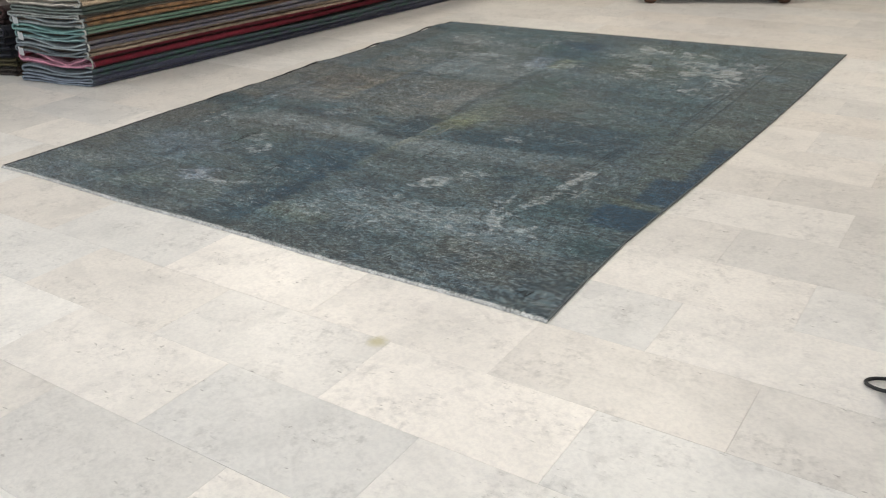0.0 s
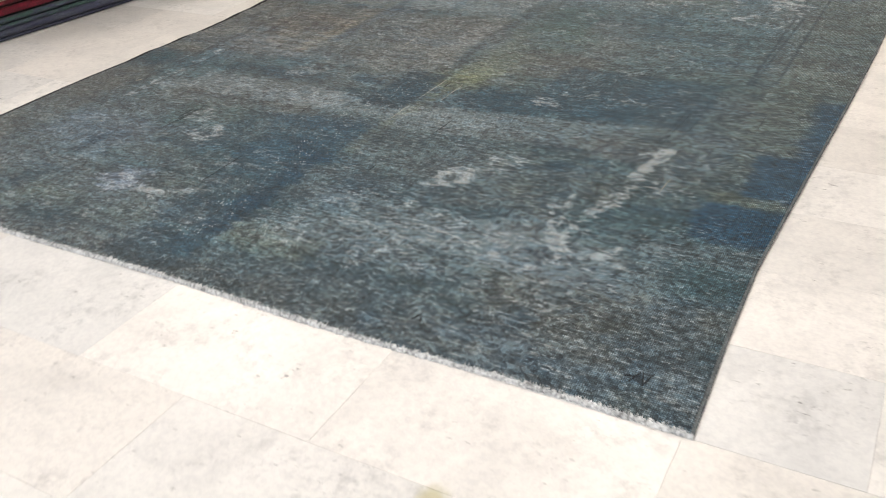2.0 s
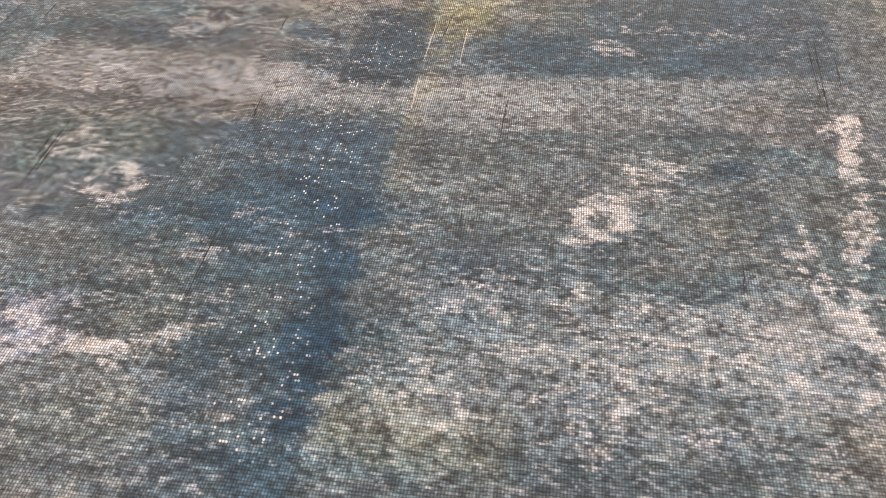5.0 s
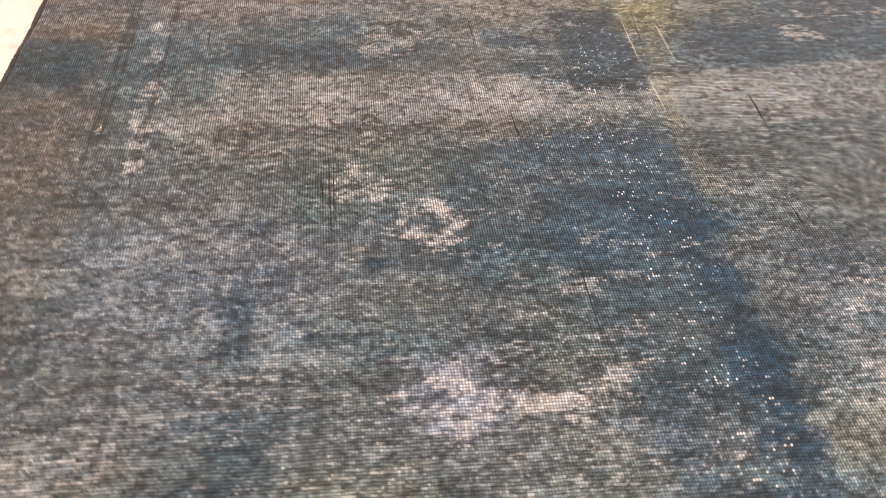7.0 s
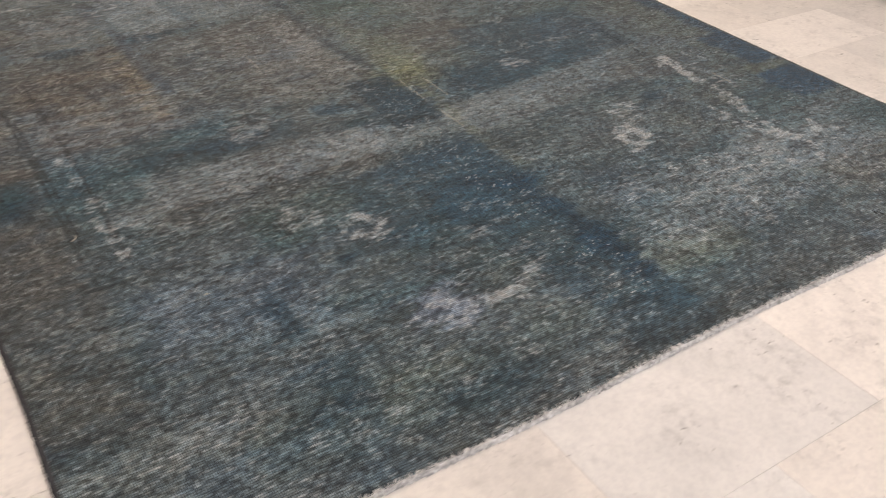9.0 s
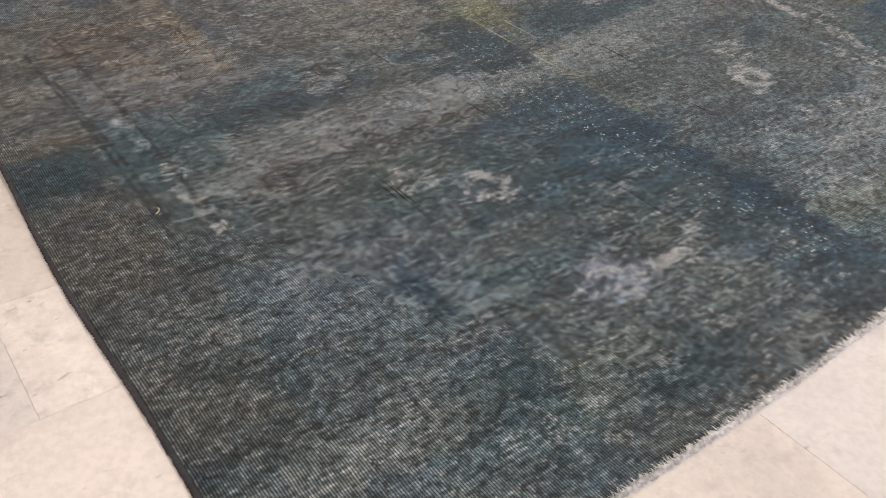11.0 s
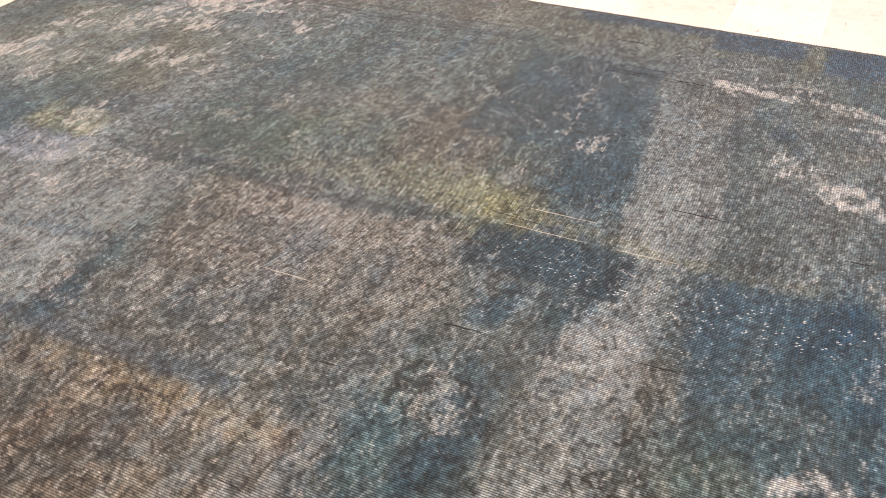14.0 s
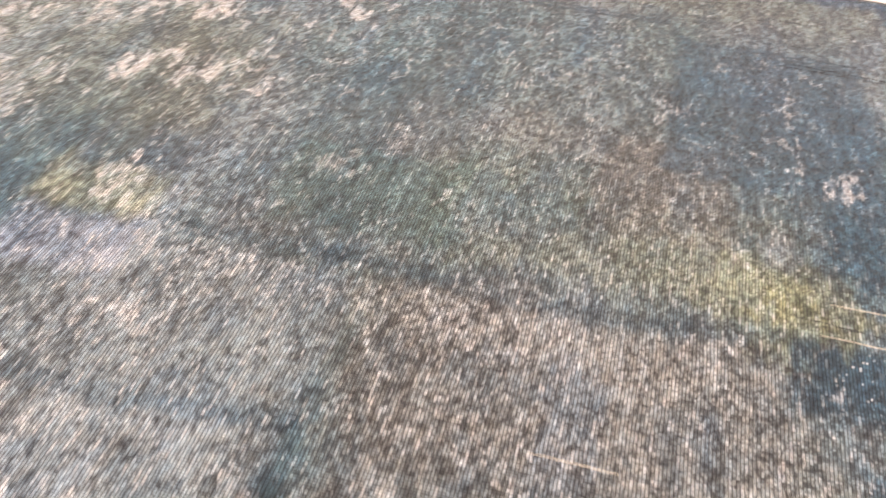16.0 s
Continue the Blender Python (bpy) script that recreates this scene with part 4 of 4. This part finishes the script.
STACK = [  # height, layers, wave, pile a, pile b, end, tag, words
    (0.048, 3, 0.010, (0.020, 0.022, 0.045), (0.030, 0.035, 0.050), (0.22, 0.27, 0.36), False, "dark navy folded rug at the foot of the stack"),
    (0.046, 2, 0.014, (0.016, 0.040, 0.034), (0.022, 0.024, 0.045), (0.22, 0.27, 0.33), False, "dark green folded rug in the stack"),
    (0.074, 2, 0.034, (0.130, 0.006, 0.018), (0.085, 0.006, 0.014), (0.80, 0.36, 0.50), False, "crimson folded rug with a pink end"),
    (0.042, 2, 0.022, (0.20, 0.16, 0.12), (0.12, 0.085, 0.065), (0.13, 0.16, 0.19), True, "beige folded rug with a pale end"),
    (0.044, 2, 0.020, (0.060, 0.060, 0.085), (0.095, 0.085, 0.090), (0.30, 0.36, 0.40), False, "slate blue folded rug in the stack"),
    (0.046, 2, 0.018, (0.085, 0.040, 0.022), (0.050, 0.030, 0.024), (0.24, 0.40, 0.42), True, "brown patterned folded rug in the stack"),
    (0.036, 2, 0.014, (0.055, 0.110, 0.085), (0.090, 0.130, 0.100), (0.16, 0.33, 0.33), False, "sea green folded rug in the stack"),
    (0.050, 2, 0.014, (0.190, 0.105, 0.050), (0.075, 0.045, 0.026), (0.26, 0.30, 0.32), True, "tan and rust folded rug in the stack"),
    (0.026, 2, 0.006, (0.150, 0.130, 0.110), (0.100, 0.085, 0.075), (0.30, 0.33, 0.33), False, "grey beige folded rug in the stack"),
    (0.036, 2, 0.006, (0.020, 0.032, 0.028), (0.040, 0.055, 0.045), (0.16, 0.20, 0.19), False, "dark green folded rug near the top"),
    (0.060, 2, 0.006, (0.42, 0.34, 0.25), (0.30, 0.22, 0.15), (0.50, 0.47, 0.42), False, "cream folded rug on the stack"),
    (0.050, 2, 0.006, (0.050, 0.070, 0.060), (0.090, 0.090, 0.070), (0.24, 0.28, 0.26), False, "grey green folded rug on top of the stack"),
]
SIDE_STACK = [
    (0.050, 2, 0.004, (0.045, 0.026, 0.018), (0.070, 0.040, 0.025), (0.06, 0.04, 0.03), False, "dark brown folded rug at the foot of a stack"),
    (0.060, 2, 0.010, (0.120, 0.100, 0.030), (0.080, 0.070, 0.030), (0.17, 0.14, 0.05), False, "olive yellow folded rug in a stack"),
    (0.080, 2, 0.010, (0.012, 0.013, 0.026), (0.022, 0.020, 0.032), (0.03, 0.035, 0.07), False, "dark navy folded rug in a stack"),
    (0.120, 3, 0.010, (0.006, 0.007, 0.022), (0.010, 0.011, 0.026), (0.012, 0.016, 0.045), False, "deep blue folded rug in a stack"),
    (0.110, 3, 0.010, (0.024, 0.006, 0.007), (0.034, 0.010, 0.010), (0.07, 0.015, 0.018), False, "maroon folded rug on top of a stack"),
]


def build_stack(rugs, x, y, turn, width, length, seed, shade, fade):
    rng = random.Random(seed)
    z = 0.0
    for i, (h, layers, wave, a, b, end, tag, words) in enumerate(rugs):
        lean = 0.035 * i / len(rugs)
        m = pose(x - width + rng.uniform(-0.012, 0.012) + lean, y + rng.uniform(-0.02, 0.02), z, 0, 0, turn + rng.uniform(-0.5, 0.5))
        folded_rug(m, width + rng.uniform(-0.015, 0.015), length - rng.uniform(0, 0.15), h, layers, wave,
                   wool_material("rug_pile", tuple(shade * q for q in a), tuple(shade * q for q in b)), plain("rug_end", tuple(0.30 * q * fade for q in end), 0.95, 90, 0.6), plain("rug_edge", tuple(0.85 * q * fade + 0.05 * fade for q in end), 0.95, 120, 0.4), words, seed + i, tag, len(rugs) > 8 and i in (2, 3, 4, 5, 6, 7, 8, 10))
        z += h * 0.99


build_stack(STACK, -4.40, 3.05, -5.5, 0.54, 3.6, 10, 1.6, 1.0)
build_stack(SIDE_STACK, -5.06, 2.98, -4.0, 0.62, 3.0, 60, 0.5, 0.5)

# ---- seat with turned feet beyond the rug ----
seat = tagged(new("upholstered_bench"), "dark navy upholstered bench on turned wooden feet", "bench")
seat.matrix_world = pose(-2.56, 6.83, 0, 0, 0, 24)
part("body", box((-0.10, -0.06, 0.105), (1.15, 0.55, 0.30), 0.02), NAVY_CLOTH, seat)
part("cushion", box((-0.09, -0.05, 0.302), (1.14, 0.54, 0.44), 0.045), NAVY_CLOTH, seat, smooth=True)
for fx in (0.0, 1.02):
    for fy in (0.02, 0.47):
        ob = part("foot", lathe([(0.030, 0), (0.045, 0.012), (0.052, 0.035), (0.046, 0.062), (0.030, 0.075), (0.034, 0.085), (0.034, 0.104)]), DARK_WOOD, seat, "turned dark wooden foot", True)
        ob.location = (fx, fy, 0)

# ---- low plinth beside the rug ----
plinth = tagged(new("display_plinth"), "low grey covered display plinth on a black base", "plinth")
plinth.matrix_world = pose(-0.03, 2.55, 0, 0, 0, -3)
part("base", box((0.0, 0.0, 0.0), (0.9, 1.7, 0.085), 0.004), BLACK_WOOD, plinth, "black lacquered base")
part("top", box((0.01, 0.01, 0.085), (0.89, 1.69, 0.20), 0.008), GREY_CLOTH, plinth, "grey cloth covered top")

# ---- cord loop, with an added blue pouch in place of bluish shade ----
pouch = tagged(new("blue_shade_pouch"), "black cord loop with an added blue pouch standing in for bluish shade", "pouch")
pouch.location = (-0.035, 2.03, 0)
bm = lathe([(0.05, 0.0), (0.075, 0.01), (0.085, 0.04), (0.07, 0.075), (0.03, 0.10), (0.035, 0.12)], 20)
for v in bm.verts:
    v.co.x *= 1.0 + 0.06 * math.sin(v.co.z * 60 + v.co.y * 40)
    v.co.y *= 1.4 + 0.05 * math.sin(v.co.z * 45)
part("body", bm, BLUE_SHADE, pouch, "added blue body standing in for bluish shade", True)
pts = [(-0.085 + 0.058 * math.cos(a) - 0.0, 0.02 + 0.030 * math.sin(a), 0.006 + 0.006 * (1 + math.cos(a))) for a in (radians(20 + 320 * i / 26) for i in range(27))]
part("cord", tube(pts, 0.0048, 8), BLACK_CORD, pouch, "black cord loop", True)

# ---- marble tiles ----
TX, TY, JX, JY = 0.61, 0.305, -0.695, 1.00


def tile_mesh():
    bm = bmesh.new()
    w, d, g, c = TX / 2, TY / 2, 0.0002, 0.0005
    rings = []
    for inset, z in ((g, -0.010), (g, -c * 0.7), (g + c, 0.0)):
        rings.append([bm.verts.new((sx * (w - inset), sy * (d - inset), z)) for sx, sy in ((-1, -1), (1, -1), (1, 1), (-1, 1))])
    for a, b in zip(rings, rings[1:]):
        for i in range(4):
            bm.faces.new((a[i], a[(i + 1) % 4], b[(i + 1) % 4], b[i]))
    bm.faces.new(rings[-1])
    return mesh_of("tile", bm, MARBLE)



TONES = {(1, -1.0): 1.08, (0, -2.5): 1.08, (-1, -1.6): 0.84, (-1, -1.0): 1.08, (5, -3.4): 1.06, (5, -4.0): 0.90, (2, -2.5): 0.93, (2, -1.9): 1.04, (5, -1.0): 0.93, (5, -0.4): 0.90, (4, -0.7): 1.04, (1, -1.6): 0.95}
TILE = tile_mesh()
rest_v, rest_f = [], []
rng = random.Random(7)
tile_base = [tuple(v.co) for v in TILE.vertices]
tile_faces = [tuple(p.vertices) for p in TILE.polygons]
tiles = 0
for row in range(-17, 30):
    y = JY + (row + 0.5) * TY
    if not Y0 < y - TY / 2 or not y + TY / 2 < Y1:
        continue
    shift = TX / 2 if row % 2 == 0 else 0.0
    for kx in range(-12, 9):
        x = JX + shift + (kx + 0.5) * TX
        if x - TX / 2 < X0 or x + TX / 2 > X1:
            continue
        tone = TONES.get((row, round(x, 1)), rng.uniform(0.88, 1.02))
        warm = rng.uniform(-0.015, 0.02)
        hidden = RX < x - TX / 2 and x + TX / 2 < RX + 2.6 and RY < y - TY / 2 and y + TY / 2 < RY + 3.55
        if -5.6 < x < 0.5 and 0.35 < y < 7.4 and not hidden and tiles < 300:
            ob = new("tile", TILE)
            ob.parent = floor
            ob.location = (x, y, rng.uniform(-0.0005, 0.0))
            ob.color = (tone * (1 + warm), tone, tone * (1 - warm), 1)
            tiles += 1
        else:
            base = len(rest_v)
            rest_v += [(a + x, b + y, c) for a, b, c in tile_base]
            rest_f += [tuple(i + base for i in f) for f in tile_faces]
me = bpy.data.meshes.new("outer_tiles")
me.from_pydata(rest_v, [], rest_f)
me.materials.append(MARBLE)
ob = new("outer_tiles", me)
ob.parent = floor
tagged(ob, kind="stuff")
